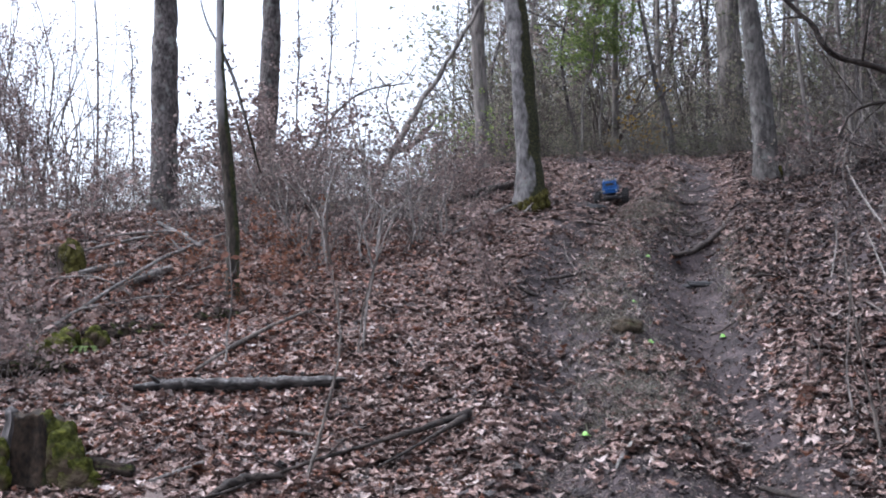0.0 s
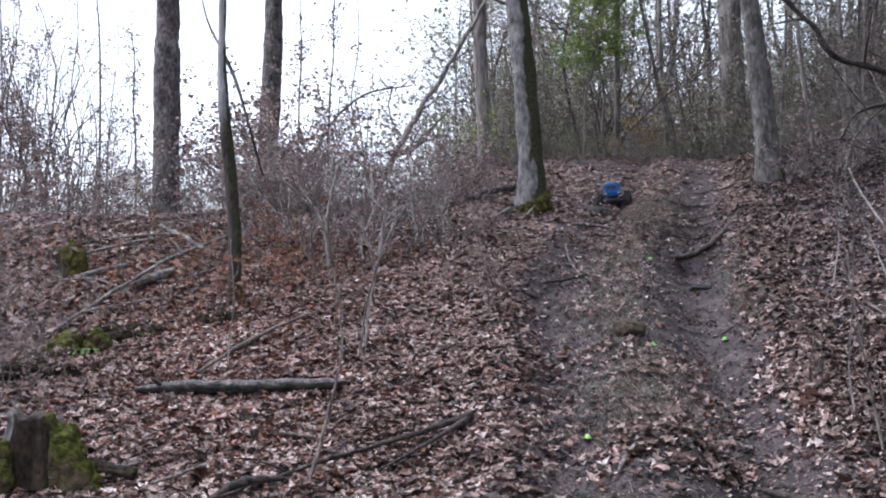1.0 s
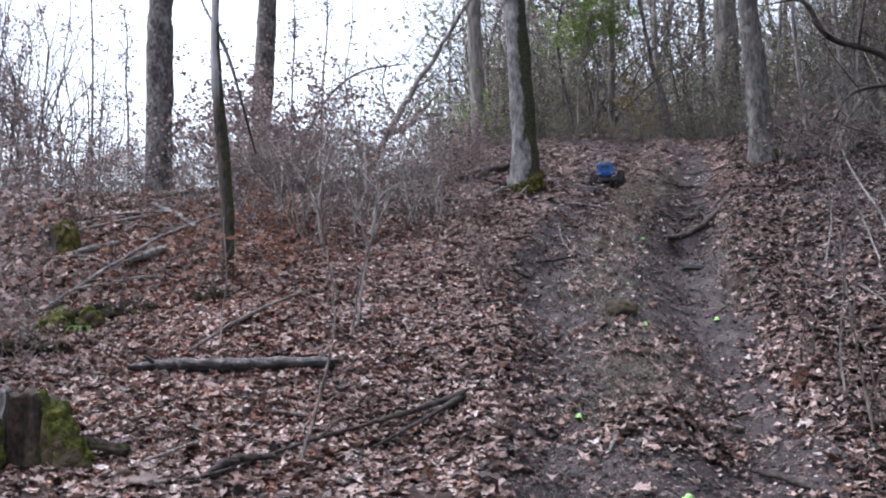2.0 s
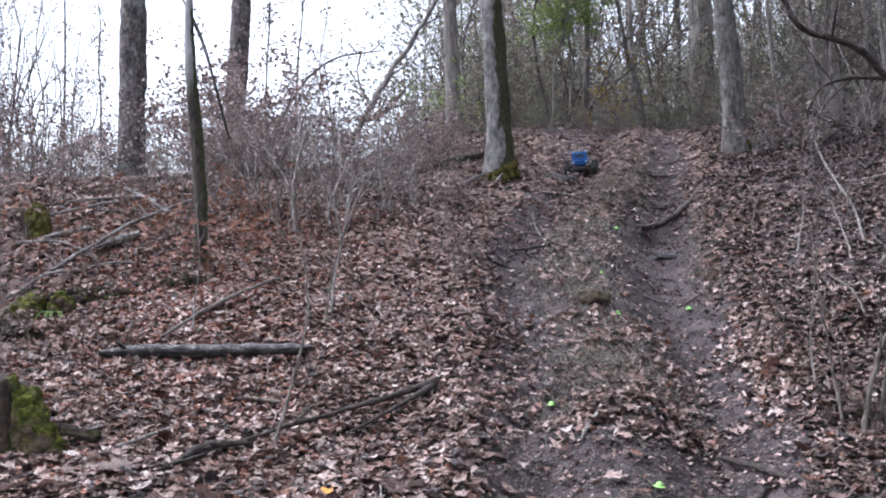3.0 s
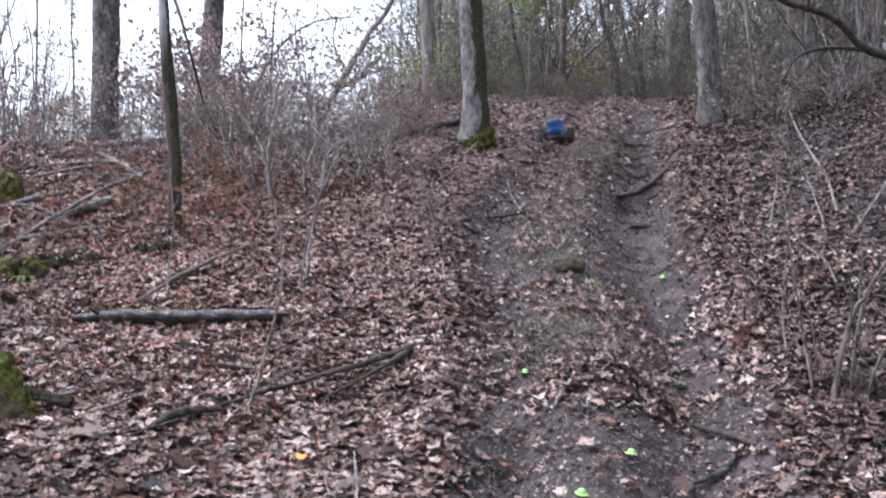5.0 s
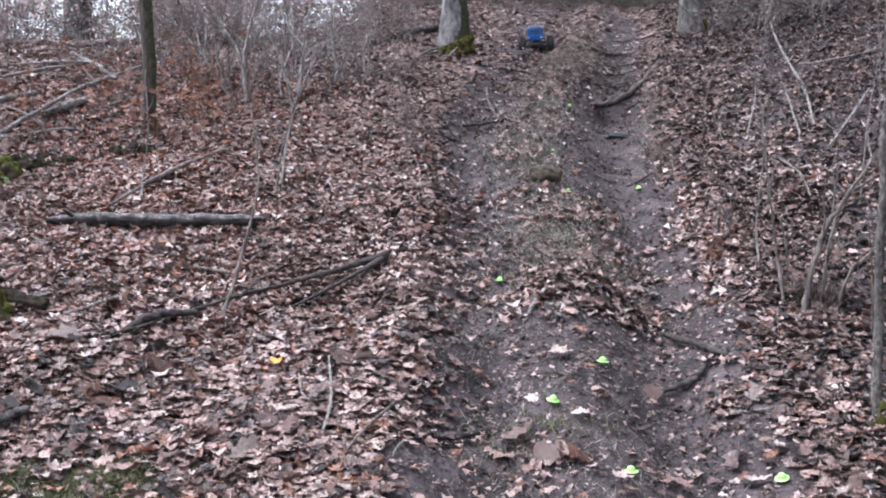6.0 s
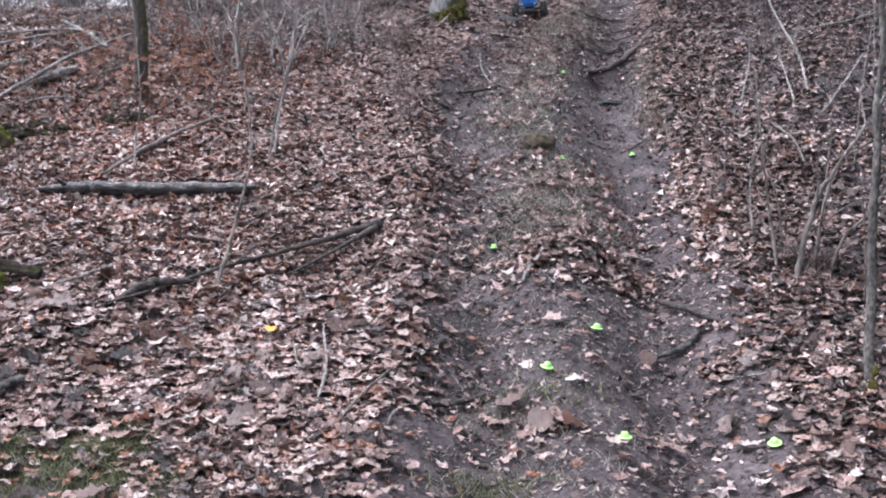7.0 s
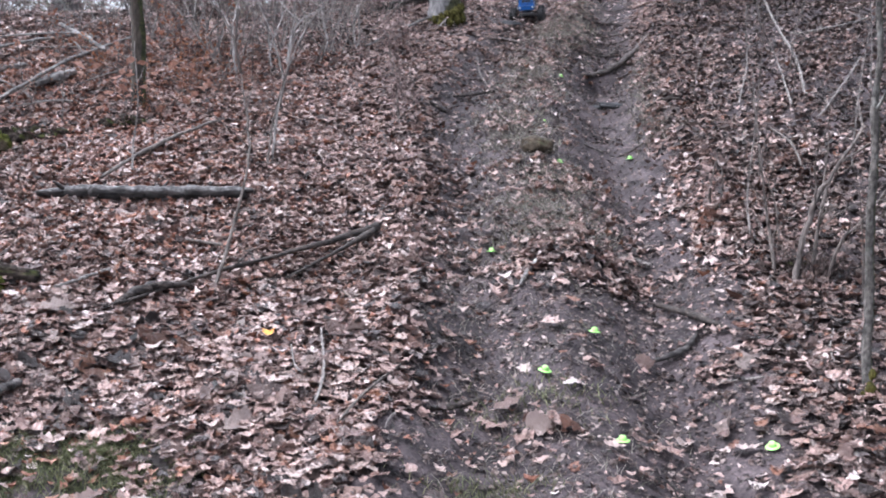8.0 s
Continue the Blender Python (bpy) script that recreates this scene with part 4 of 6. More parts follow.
def bush(name, stems, height, mat, leaf_mat, seed, label, leafy, spread=0.5, size=(0.03, 0.07), share=0.8, group="", depth=2, r=0.009, category="bush", forks=3, apart=False):
    """apart: each stem is a part of its own."""
    rnd = random.Random(seed)
    root = thing(name, (0, 0, -60), label, category, group)
    geo, tips = Geo(), []
    for k in range(stems):
        a = rnd.uniform(0, 6.28)
        d = Vector((math.cos(a) * spread, math.sin(a) * spread, 1))
        grow(geo, tips, Vector((rnd.gauss(0, 0.05), rnd.gauss(0, 0.05), -0.05)), d, height * rnd.uniform(0.7, 1.1), r, depth, rnd, forks=forks, wander=0.2, seg=5)
        if apart:
            part("stem", geo.mesh("stem", mat), root)
            geo = Geo()
    if not apart:
        part("framework", geo.mesh("framework", mat), root)
    if leafy:
        me = foliage("foliage", tips, leafy, size[0], size[1], 0.035, leaf_mat, np.random.default_rng(seed), share)
        if me:
            part("foliage", me, root)
    return root


def plant_at(kind, x, y, size, spin, used, lean=0.0):
    m = Matrix.Translation(on_ground(x, y, 0.02)) @ Matrix.Rotation(spin, 4, "Z") @ Matrix.Rotation(lean, 4, "X")
    if kind.name not in used:
        used.add(kind.name)
        ob = kind
        ob.matrix_basis = m
    else:
        ob = copy_thing(kind, m)
    ob.scale = (size, size, size)
    return ob


used = set()
slim = [wood_tree("slender_tree", 11, 0.040, BARK_BROWN, LEAF_TAN, 21, "slender brown tree with thin tan leaves in the woods", 7, 0.10, 20, 1.5, (0.028, 0.062)),
        wood_tree("slender_tree", 12, 0.05, BARK_PALE_PLAIN, LEAF_TAN, 22, "slender grey tree with sparse tan leaves in the woods", 7, 0.12, 19, 1.5, (0.028, 0.062)),
        wood_tree("slender_tree", 9, 0.027, BARK_BROWN, LEAF_OLIVE, 23, "thin young tree with dull olive leaves in the woods", 8, 0.08, 20, 1.3, (0.028, 0.060)),
        wood_tree("slender_tree", 10, 0.032, BARK_GREY, LEAF_BROWN, 24, "thin young tree holding withered brown leaves", 7, 0.08, 20, 1.3, (0.028, 0.060))]
bare = [wood_tree("bare_tree", 10, 0.036, BARK_GREY, LEAF_BROWN, 31, "thin bare tree on the ridge with a few withered leaves", 7, 0.2, 16, 0.8, (0.016, 0.036), 0.3),
        wood_tree("bare_tree", 7, 0.026, BARK_BROWN, LEAF_BROWN, 32, "thin bare sapling on the ridge with small brown leaves", 9, 0.06, 22, 0.6, (0.016, 0.036), 0.5)]
bushes = [bush("withered_bush", 9, 1.15, TWIG_DARK, LEAF_BROWN, 41, "dense bush of withered reddish-brown leaves on the ridge", 10, 0.7, (0.030, 0.064), 0.9, "bushes on the ridge"),
          bush("withered_bush", 8, 1.4, TWIG, LEAF_BROWN, 42, "tall twiggy bush with withered brown leaves on the ridge", 8, 0.5, (0.024, 0.052), 0.85, "bushes on the ridge"),
          bush("withered_bush", 9, 1.0, TWIG, LEAF_TAN, 43, "pale twiggy bush with dry tan leaves on the ridge", 5, 0.6, (0.018, 0.042), 0.8, "bushes on the ridge")]
ridge_shrubs = [bush("ridge_shrub", 7, 2.6, TWIG_DARK, LEAF_BROWN, 45, "tall thin shrub with small withered leaves on the ridge", 9, 0.35, (0.018, 0.042), 0.6, "shrubs on the ridge", 2, 0.013)]
under = [bush("undergrowth_bush", 9, 2.2, TWIG_DARK, LEAF_OLIVE, 51, "tangled undergrowth bush with dull olive leaves", 5, 0.45, (0.034, 0.070), 0.8, "undergrowth in the woods", 2, 0.014),
         bush("undergrowth_bush", 10, 2.6, TWIG_DARK, LEAF_TAN, 52, "tangled grey-brown undergrowth bush with dry leaves", 5, 0.4, (0.034, 0.070), 0.7, "undergrowth in the woods", 2, 0.014)]

rnd = random.Random(5)
# dense woods above the trail and the bank
for k in range(62):
    y = 15.5 + 30 * rnd.random() ** 1.3
    x = rnd.uniform(0.02, 0.52) * y + rnd.uniform(-0.5, 0.5)
    if x < 0.06 * y + 0.4 and rnd.random() < 0.6:
        continue
    plant_at(rnd.choice(slim), x, y, rnd.uniform(0.75, 1.25), rnd.uniform(0, 6.28), used, rnd.gauss(0, 0.04))
for k in range(45):
    y = rnd.uniform(15.6, 30)
    x = rnd.uniform(0.03, 0.55) * y
    plant_at(rnd.choice(under), x, y, rnd.uniform(0.7, 1.25), rnd.uniform(0, 6.28), used)
for k in range(10):
    y = rnd.uniform(16.5, 34)
    plant_at(rnd.choice(slim), rnd.uniform(-0.01, 0.14) * y, y, rnd.uniform(0.75, 1.2), rnd.uniform(0, 6.28), used, rnd.gauss(0, 0.04))
for k in range(13):
    y = rnd.uniform(15.4, 21)
    plant_at(rnd.choice(under), rnd.uniform(0.0, 0.33) * y, y, rnd.uniform(0.5, 0.9), rnd.uniform(0, 6.28), used)
for k in range(12):
    y = rnd.uniform(13.5, 22)
    plant_at(rnd.choice(under), rnd.uniform(0.27, 0.46) * y, y, rnd.uniform(0.7, 1.1), rnd.uniform(0, 6.28), used)
for k in range(18):
    y = rnd.uniform(20, 32)
    plant_at(rnd.choice(under), rnd.uniform(0.0, 0.3) * y, y, rnd.uniform(1.0, 1.5), rnd.uniform(0, 6.28), used)
for k in range(26):
    y = rnd.uniform(28, 52)
    plant_at(rnd.choice(slim), rnd.uniform(0.02, 0.5) * y, y, rnd.uniform(1.0, 1.5), rnd.uniform(0, 6.28), used, rnd.gauss(0, 0.04))
for k in range(10):
    y = rnd.uniform(24, 44)
    plant_at(rnd.choice(under), rnd.uniform(0.02, 0.5) * y, y, rnd.uniform(1.4, 2.2), rnd.uniform(0, 6.28), used)
# unseen trees beside the bank and behind, added to shade the bank
shade_tree = wood_tree("canopy_tree", 12, 0.16, BARK_GREY, LEAF_TAN, 61, "tall leafy tree added out of view to shade the bank", 7, 0.4, 22, 3.2, (0.10, 0.22), 1.0)
for x, y in ((3.0, -1.5), (3.6, 1.5), (4.0, 4.0), (4.7, 6.6), (5.8, 9.0), (7.0, 11.5), (6.8, 3.0), (7.6, 6.5), (9.0, 10.0), (6.2, -0.5), (8.5, 14.5), (1.5, -4.0)):
    plant_at(shade_tree, x, y, rnd.uniform(0.9, 1.15), rnd.uniform(0, 6.28), used)
for x, y, k in ((-1.8, 11.6, 0.9), (-1.2, 11.4, 0.8), (-0.7, 11.8, 0.5), (-0.2, 11.9, 0.35), (-1.6, 12.3, 1.1), (0.1, 12.6, 0.4), (0.3, 12.0, 0.5), (-2.0, 13.0, 1.15), (-1.55, 13.3, 1.2), (-1.8, 14.2, 1.1), (-1.25, 14.0, 0.9), (-2.3, 14.3, 1.1), (-1.45, 10.6, 0.42), (-1.05, 10.8, 0.45), (-0.65, 10.7, 0.38), (-0.25, 11.0, 0.36), (0.1, 11.3, 0.4), (-1.75, 10.9, 0.5)):
    plant_at(rnd.choice(bushes[:2]), x, y, k, rnd.uniform(0, 6.28), used)
# thin growth on the open ridge
for k in range(17):
    y = rnd.uniform(17, 36)
    x = -rnd.choice((rnd.uniform(-0.02, 0.5), rnd.uniform(0.26, 0.5))) * y
    if -0.14 < x / y < -0.01 and k % 3:
        continue
    plant_at(rnd.choice(bare), x, y, rnd.uniform(0.6, 1.1), rnd.uniform(0, 6.28), used, rnd.gauss(0, 0.05))
for k in range(6):
    y = rnd.uniform(13.5, 19)
    plant_at(ridge_shrubs[0], -rnd.uniform(0.27, 0.46) * y, y, rnd.uniform(0.7, 1.35), rnd.uniform(0, 6.28), used)
for k in range(5):
    y = rnd.uniform(15, 24)
    plant_at(ridge_shrubs[0], -rnd.uniform(0.2, 0.5) * y, y, rnd.uniform(0.5, 1.0), rnd.uniform(0, 6.28), used)
for k in range(60):
    y = rnd.uniform(10.0, 15.5)
    x = -rnd.uniform(-0.03, 0.5) * y
    if abs(x / y + 0.23) < 0.022 and y < 12.6:
        continue
    if -0.060 < x / y < -0.005 and k % 3:
        continue
    low = 0.62 if x < -0.24 * y else 0.62 if x > -0.13 * y else 0.9
    plant_at(rnd.choice(bushes), x, y, low * rnd.uniform(0.4, 0.8), rnd.uniform(0, 6.28), used)

# a low tangle along the crest closes the view into the woods
crest = [bush("crest_thicket", 12, 1.25, TWIG, LEAF_OLIVE, 55, "low tangle of twigs and dull olive leaves on the crest", 6, 0.6, (0.022, 0.048), 0.8, "thicket on the crest", 2, 0.008),
         bush("crest_thicket", 12, 1.4, TWIG, LEAF_PALE, 56, "low tangle of pale twigs and dry leaves on the crest", 6, 0.6, (0.022, 0.048), 0.8, "thicket on the crest", 2, 0.008)]
for k in range(30):
    y = rnd.uniform(15.6, 20)
    plant_at(rnd.choice(crest), (0.02 + 0.38 * (k + rnd.random()) / 30) * y, y, rnd.uniform(0.6, 0.95), rnd.uniform(0, 6.28), used)
for k in range(28):
    y = rnd.uniform(14.3, 15.7)
    plant_at(rnd.choice(crest), (0.05 + 0.34 * (k + rnd.random()) / 28) * y, y, rnd.uniform(0.22, 0.42), rnd.uniform(0, 6.28), used)
for x, y, k in ((5.9, 15.0, 0.85), (6.4, 16.4, 0.9), (5.5, 14.6, 0.8), (6.9, 17.5, 1.0), (5.2, 13.0, 0.7), (5.6, 13.9, 0.8), (5.0, 12.4, 0.6), (6.2, 15.6, 0.9), (4.1, 13.4, 0.75), (4.9, 14.4, 0.85), (4.5, 12.9, 0.6), (5.3, 15.3, 0.9), (4.9, 13.6, 0.65), (5.9, 14.4, 0.85)):
    plant_at(slim[3 if k < 0.7 else 0], x, y, k, rnd.uniform(0, 6.28), used)
for x, y, k in ((0.75, 16.2, 0.75), (1.1, 16.8, 0.8), (0.5, 15.6, 0.6), (1.35, 15.9, 0.7)):
    plant_at(under[k > 0.7], x, y, k, rnd.uniform(0, 6.28), used)
beech = wood_tree("young_beech", 3.6, 0.022, TWIG_DARK, LEAF_BROWN, 66, "young beech on the ridge holding withered brown leaves", 9, 0.10, 24, 0.55, (0.022, 0.050), 0.6)
for x, y, k in ((-3.95, 11.5, 0.55), (-3.55, 12.3, 0.40), (-4.3, 12.5, 0.68), (-4.75, 13.2, 0.78), (-5.1, 13.8, 0.85), (-4.45, 14.0, 0.6), (-3.95, 14.6, 0.5)):
    plant_at(beech, x, y, k, rnd.uniform(0, 6.28), used)


# ---- dead wood on the ground ----
LITTER_DEPTH = 0.046


def lie(pts, radii, lift=0.6, n=14):
    """The axis of a piece of wood that lies on the ground, through plan points."""
    line = smooth_line([(*p, 0) for p in pts], n)
    rs = np.interp(np.linspace(0, len(radii) - 1, n), range(len(radii)), radii)
    base = [float(ground_z(p.x, p.y)) for p in line]
    # wood is stiff: it bridges hollows
    s = np.linspace(0, 1, n)
    fit = np.polyfit(s, base, 2 if len(pts) > 2 else 1)
    stiff = np.polyval(fit, s)
    stiff += max(0.0, float(np.percentile(np.array(base) - stiff, 70)))
    bed = LITTER_DEPTH * np.clip(1.25 * litter_cover(np.array([p.x for p in line]), np.array([p.y for p in line])) - 0.15, 0.25, 1).mean()
    return [Vector((p.x, p.y, z + bed + r * lift)) for p, z, r in zip(line, stiff, rs)], rs


def wood(name, pts, radii, mat, label, category="branch", seg=9, rough=0.42, lift=0.6, n=26, stubs=(), group="", seed=1, twigs=0, prongs=()):
    """A fallen log or stick; stubs: (share along it, offset, radius) of broken side shoots."""
    line, rs = lie(pts, radii, lift, n)
    for i, p in enumerate(line):
        p += Vector((noise.noise((i * 0.45, seed, 0)), noise.noise((i * 0.45, seed, 5)), 0.5 * noise.noise((i * 0.45, seed, 9)))) * 0.8 * float(rs[i])
    mid = line[n // 2].copy()
    root = thing(name, mid, label, category, group)
    local = [p - mid for p in line]
    part("stem", Geo().tube(local, rs, seg, rough, seed * 1.7, True, 26.0).mesh("stem", mat), root)
    for share, off, r in stubs:
        p = local[int(share * (n - 1))]
        part("stub", Geo().tube(smooth_line([p, p + Vector(off) * 0.55 + Vector((0, 0, 0.004)), p + Vector(off)], 6), [r, r * 0.95, r * 0.85, r * 0.75, r * 0.6, r * 0.4], 6, 0.2, seed).mesh("stub", mat), root)
    for way, rr in prongs:
        fork, fr = lie(way, rr, lift, 12)
        part("prong", Geo().tube([p - mid for p in fork], fr, 8, rough, seed, True, 14.0).mesh("prong", mat), root)
    rnd = random.Random(seed)
    for k in range(twigs):
        geo, tips = Geo(), []
        p = local[rnd.randint(2, n - 2)]
        grow(geo, tips, p, Vector((rnd.gauss(0, 1), rnd.gauss(0, 1), 0.7)), rnd.uniform(0.15, 0.35), 0.004, 1, rnd, forks=2)
        part("twig", geo.mesh("twig", mat), root)
    return root


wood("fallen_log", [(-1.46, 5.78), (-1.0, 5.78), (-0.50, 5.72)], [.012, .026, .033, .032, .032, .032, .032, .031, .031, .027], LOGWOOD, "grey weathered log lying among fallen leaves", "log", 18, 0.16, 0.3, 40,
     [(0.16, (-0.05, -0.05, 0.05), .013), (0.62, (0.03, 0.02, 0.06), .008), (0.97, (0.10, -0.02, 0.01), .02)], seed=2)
wood("forked_branch", [(-0.84, 4.41), (-0.68, 4.69), (-0.49, 4.91), (-0.22, 5.11), (0.12, 5.40)], [.005, .007, .008, .010, .021], DARKWOOD, "long dead forked branch lying on the leaves", n=26, seed=3, lift=0.9,
     prongs=[([(-0.26, 4.89), (-0.08, 5.11), (0.10, 5.36)], [.004, .008, .016])], stubs=[(0.05, (-0.03, -0.12, 0.0), .006)], twigs=2)
wood("rotten_branch", [(-0.84, 4.47), (-0.76, 4.60), (-0.62, 4.74)], [.010, .020, .010], DARKWOOD, "dark rotten branch half buried in leaves", rough=0.4, seed=4)
wood("stick", [(-1.09, 4.59), (-0.92, 4.74)], [.006, .009], TWIG, "thin pale stick on the leaves", seed=5)
wood("stick", [(-0.70, 5.21), (-0.54, 5.19)], [.006, .008], TWIG_DARK, "thin dark stick on the leaves", seed=6)
wood("thin_log", [(-1.22, 6.04), (-1.09, 6.46), (-0.93, 6.78), (-0.75, 7.14)], [.008, .012, .011, .007], TWIG_DARK, "thin grey-brown fallen stem slanting across the leaves", seed=7, n=20, lift=1.4)
wood("thin_log", [(-2.26, 6.87), (-2.01, 7.37), (-1.82, 8.03), (-1.57, 8.90)], [.009, .012, .011, .008], PALEWOOD, "long pale fallen pole on the terrace", seed=8, n=24, lift=4, stubs=[(0.2, (0.12, -0.02, 0.02), .008), (0.75, (-0.1, 0.1, 0.1), .008)])
wood("fallen_log", [(-1.96, 7.58), (-1.76, 7.90)], [.020, .028, .022], PALEWOOD, "short grey log beside the fallen pole", "log", 12, 0.1, seed=9)
wood("fallen_log", [(-2.30, 7.70), (-2.08, 7.93)], [.014, .020, .016], PALEWOOD, "short pale log on the terrace", "log", 12, 0.1, seed=10)
wood("dead_branch", [(-2.49, 7.95), (-2.15, 8.33), (-1.85, 8.72)], [.008, .012, .009], PALEWOOD, "pale dead branch below the ridge bushes", seed=11, lift=4, twigs=4)
wood("dead_branch", [(-2.07, 8.86), (-1.82, 8.50), (-1.66, 8.35)], [.016, .020, .014], PALEWOOD, "stout broken branch below the ridge bushes", seed=12, lift=3, twigs=2)
wood("dead_branch", [(-2.43, 8.60), (-1.98, 8.54), (-1.76, 8.55)], [.006, .010, .011], PALEWOOD, "arched pale dead branch below the ridge bushes", seed=41, lift=6, twigs=3)
wood("dead_branch", [(-2.50, 6.91), (-2.36, 7.04), (-2.19, 7.15)], [.010, .010, .007], TWIG, "dead branch near the mossy ledge", seed=13, lift=2, twigs=2)
wood("dead_branch", [(0.08, 9.78), (0.37, 10.39), (0.65, 10.82)], [.008, .012, .010], PALEWOOD, "slender dead branch near the mossy tree", seed=14, lift=1.5)
wood("fallen_log", [(0.20, 11.17), (0.70, 11.75)], [.03, .035, .03], DARKWOOD, "dark log behind the mossy tree", "log", 10, 0.3, seed=15)
wood("stick", [(0.71, 10.53), (0.84, 10.96), (0.99, 11.41)], [.008, .009, .006], TWIG, "pale stick leaning at the foot of the mossy tree", seed=16, lift=2.5)
wood("stick", [(0.96, 9.61), (0.95, 9.31), (0.98, 9.00)], [.006, .007, .006], TWIG, "crooked pale stick beside the trail", seed=17)
wood("stick", [(0.68, 8.33), (0.89, 8.61), (1.05, 8.69)], [.008, .013, .011], DARKWOOD, "dark stick across the rut", seed=18, lift=1.1)
wood("stick", [(0.48, 7.98), (0.60, 7.96)], [.012, .012], DARKWOOD, "dark broken stick on the leaves", seed=19)
wood("stick", [(1.95, 8.06), (2.07, 8.01), (2.22, 8.02)], [.011, .010, .007], DARKWOOD, "dark stick at the edge of the trail", seed=20, lift=1.1)
wood("stick", [(1.64, 7.46), (1.73, 7.44), (1.84, 7.44)], [.005, .007, .005], DARKWOOD, "thin dark stick on the trail", seed=21, lift=1.1)
wood("stick", [(1.41, 7.37), (1.55, 7.49)], [.007, .007], TWIG, "short pale stick on the trail", seed=22)
wood("branch_piece", [(1.31, 5.06), (1.37, 4.83), (1.41, 4.70), (1.46, 4.57)], [.010, .016, .014, .007], DARKWOOD, "crooked dark branch half sunk in the trail", seed=23, lift=1.1)
wood("branch_piece", [(1.16, 4.53), (1.28, 4.59), (1.33, 4.61), (1.38, 4.67)], [.007, .012, .012, .009], DEADWOOD, "crooked grey branch lying on the trail", seed=24, lift=1.2, stubs=[(0.6, (-0.03, 0.05, 0.01), .006)])
wood("branch_piece", [(0.27, 3.96), (0.34, 4.03), (0.46, 4.13)], [.008, .012, .010], DARKWOOD, "dark stick at the foot of the slope", seed=25, lift=1.1)
wood("twig", [(-0.03, 3.75), (0.06, 3.91), (0.18, 4.11)], [.004, .005, .004], TWIG_DARK, "thin straight twig on the soil", "twig", 6, seed=26)
wood("twig", [(-0.10, 3.83), (-0.08, 4.06), (-0.10, 4.43)], [.004, .006, .004], TWIG, "pale curved twig on the leaves", "twig", 6, seed=27)
wood("twig", [(0.12, 3.74), (0.15, 3.83), (0.23, 3.95)], [.003, .004, .003], TWIG, "thin bent twig on the soil", "twig", 6, seed=28)
wood("twig", [(-0.20, 4.28), (-0.18, 4.11), (-0.15, 4.04)], [.003, .004, .003], TWIG, "thin curved twig on the leaves", "twig", 6, seed=29)
wood("twig", [(1.31, 4.30), (1.44, 4.17), (1.62, 4.17), (1.70, 4.11)], [.003, .004, .004, .003], TWIG, "long thin twig on the bank leaves", "twig", 6, seed=30)
wood("twig", [(1.86, 4.51), (1.74, 4.24), (1.72, 4.02)], [.003, .004, .004], TWIG, "pale bent twig on the bank leaves", "twig", 6, seed=31, lift=3)
wood("stick", [(1.30, 5.62), (1.40, 5.59)], [.011, .012], TWIG, "short pale stick on the trail hump", seed=32)
wood("stick", [(0.79, 5.09), (0.73, 4.98), (0.69, 4.89)], [.011, .010, .005], PALEWOOD, "pale splintered wood on the trail hump", rough=0.4, seed=33)
wood("stick", [(1.57, 6.16), (1.72, 5.95)], [.009, .010], DARKWOOD, "dark stick at the edge of the rut", seed=34)
wood("stick", [(-1.13, 3.88), (-1.06, 3.98)], [.012, .013], DEADWOOD, "grey stick near the grass", seed=36)
wood("dead_branch", [(2.77, 7.33), (3.02, 8.25), (3.74, 11.17)], [.006, .009, .010], TWIG, "pale dead branch hanging over the bank leaves", seed=37, lift=8, twigs=3)
wood("dead_branch", [(3.39, 9.40), (3.59, 9.16), (4.02, 9.34)], [.008, .008, .006], TWIG, "thin dead branch across the bank", seed=38, lift=8, twigs=3)
wood("dead_branch", [(2.75, 7.09), (3.00, 7.43), (3.39, 8.04)], [.006, .008, .007], TWIG, "bent dead branch on the bank", seed=39, lift=6, twigs=3)
wood("stick", [(2.46, 7.06), (2.43, 6.64), (2.36, 6.26)], [.006, .007, .005], TWIG_DARK, "dark stick leaning on the bank", seed=40, lift=4)

# ---- roots laid bare in the trail ----
def root_across(pts, r, label="worn root laid bare across the trail", seed=1, lift=0.0):
    return wood("root", pts, [r * 0.6, r, r * 0.9, r * 0.5], ROOTWOOD, label, "root", 10, 0.3, lift, 20, group="roots in the trail", seed=seed)


root_across([(1.75, 9.33), (1.95, 9.57), (2.10, 9.67), (2.27, 9.87), (2.49, 10.36)], .026, "thick forked root laid bare across the rut", 1, 0.5)
root_across([(1.91, 10.06), (2.11, 10.33), (2.27, 10.40)], .010, seed=2)
root_across([(2.03, 10.97), (2.28, 11.19), (2.52, 11.17)], .009, seed=3)
root_across([(1.96, 10.54), (2.20, 10.81), (2.43, 10.73)], .007, seed=4)
root_across([(1.96, 10.31), (2.21, 10.59), (2.37, 10.59)], .006, seed=5)
root_across([(1.89, 10.01), (2.09, 10.24), (2.22, 10.38)], .008, seed=6)
root_across([(2.26, 11.51), (2.46, 11.67), (2.59, 11.67)], .006, seed=7)
root_across([(1.80, 9.86), (2.06, 10.22), (2.25, 10.44)], .010, seed=8)
root_across([(1.99, 11.04), (2.22, 11.13), (2.41, 11.35)], .014, seed=30, lift=-0.6)
root_across([(1.96, 10.31), (2.14, 10.35), (2.27, 10.52)], .014, seed=32, lift=-0.6)
root_across([(1.12, 10.17), (1.29, 10.36), (1.42, 10.10)], .012, "pale root at the edge of the trail", seed=9)


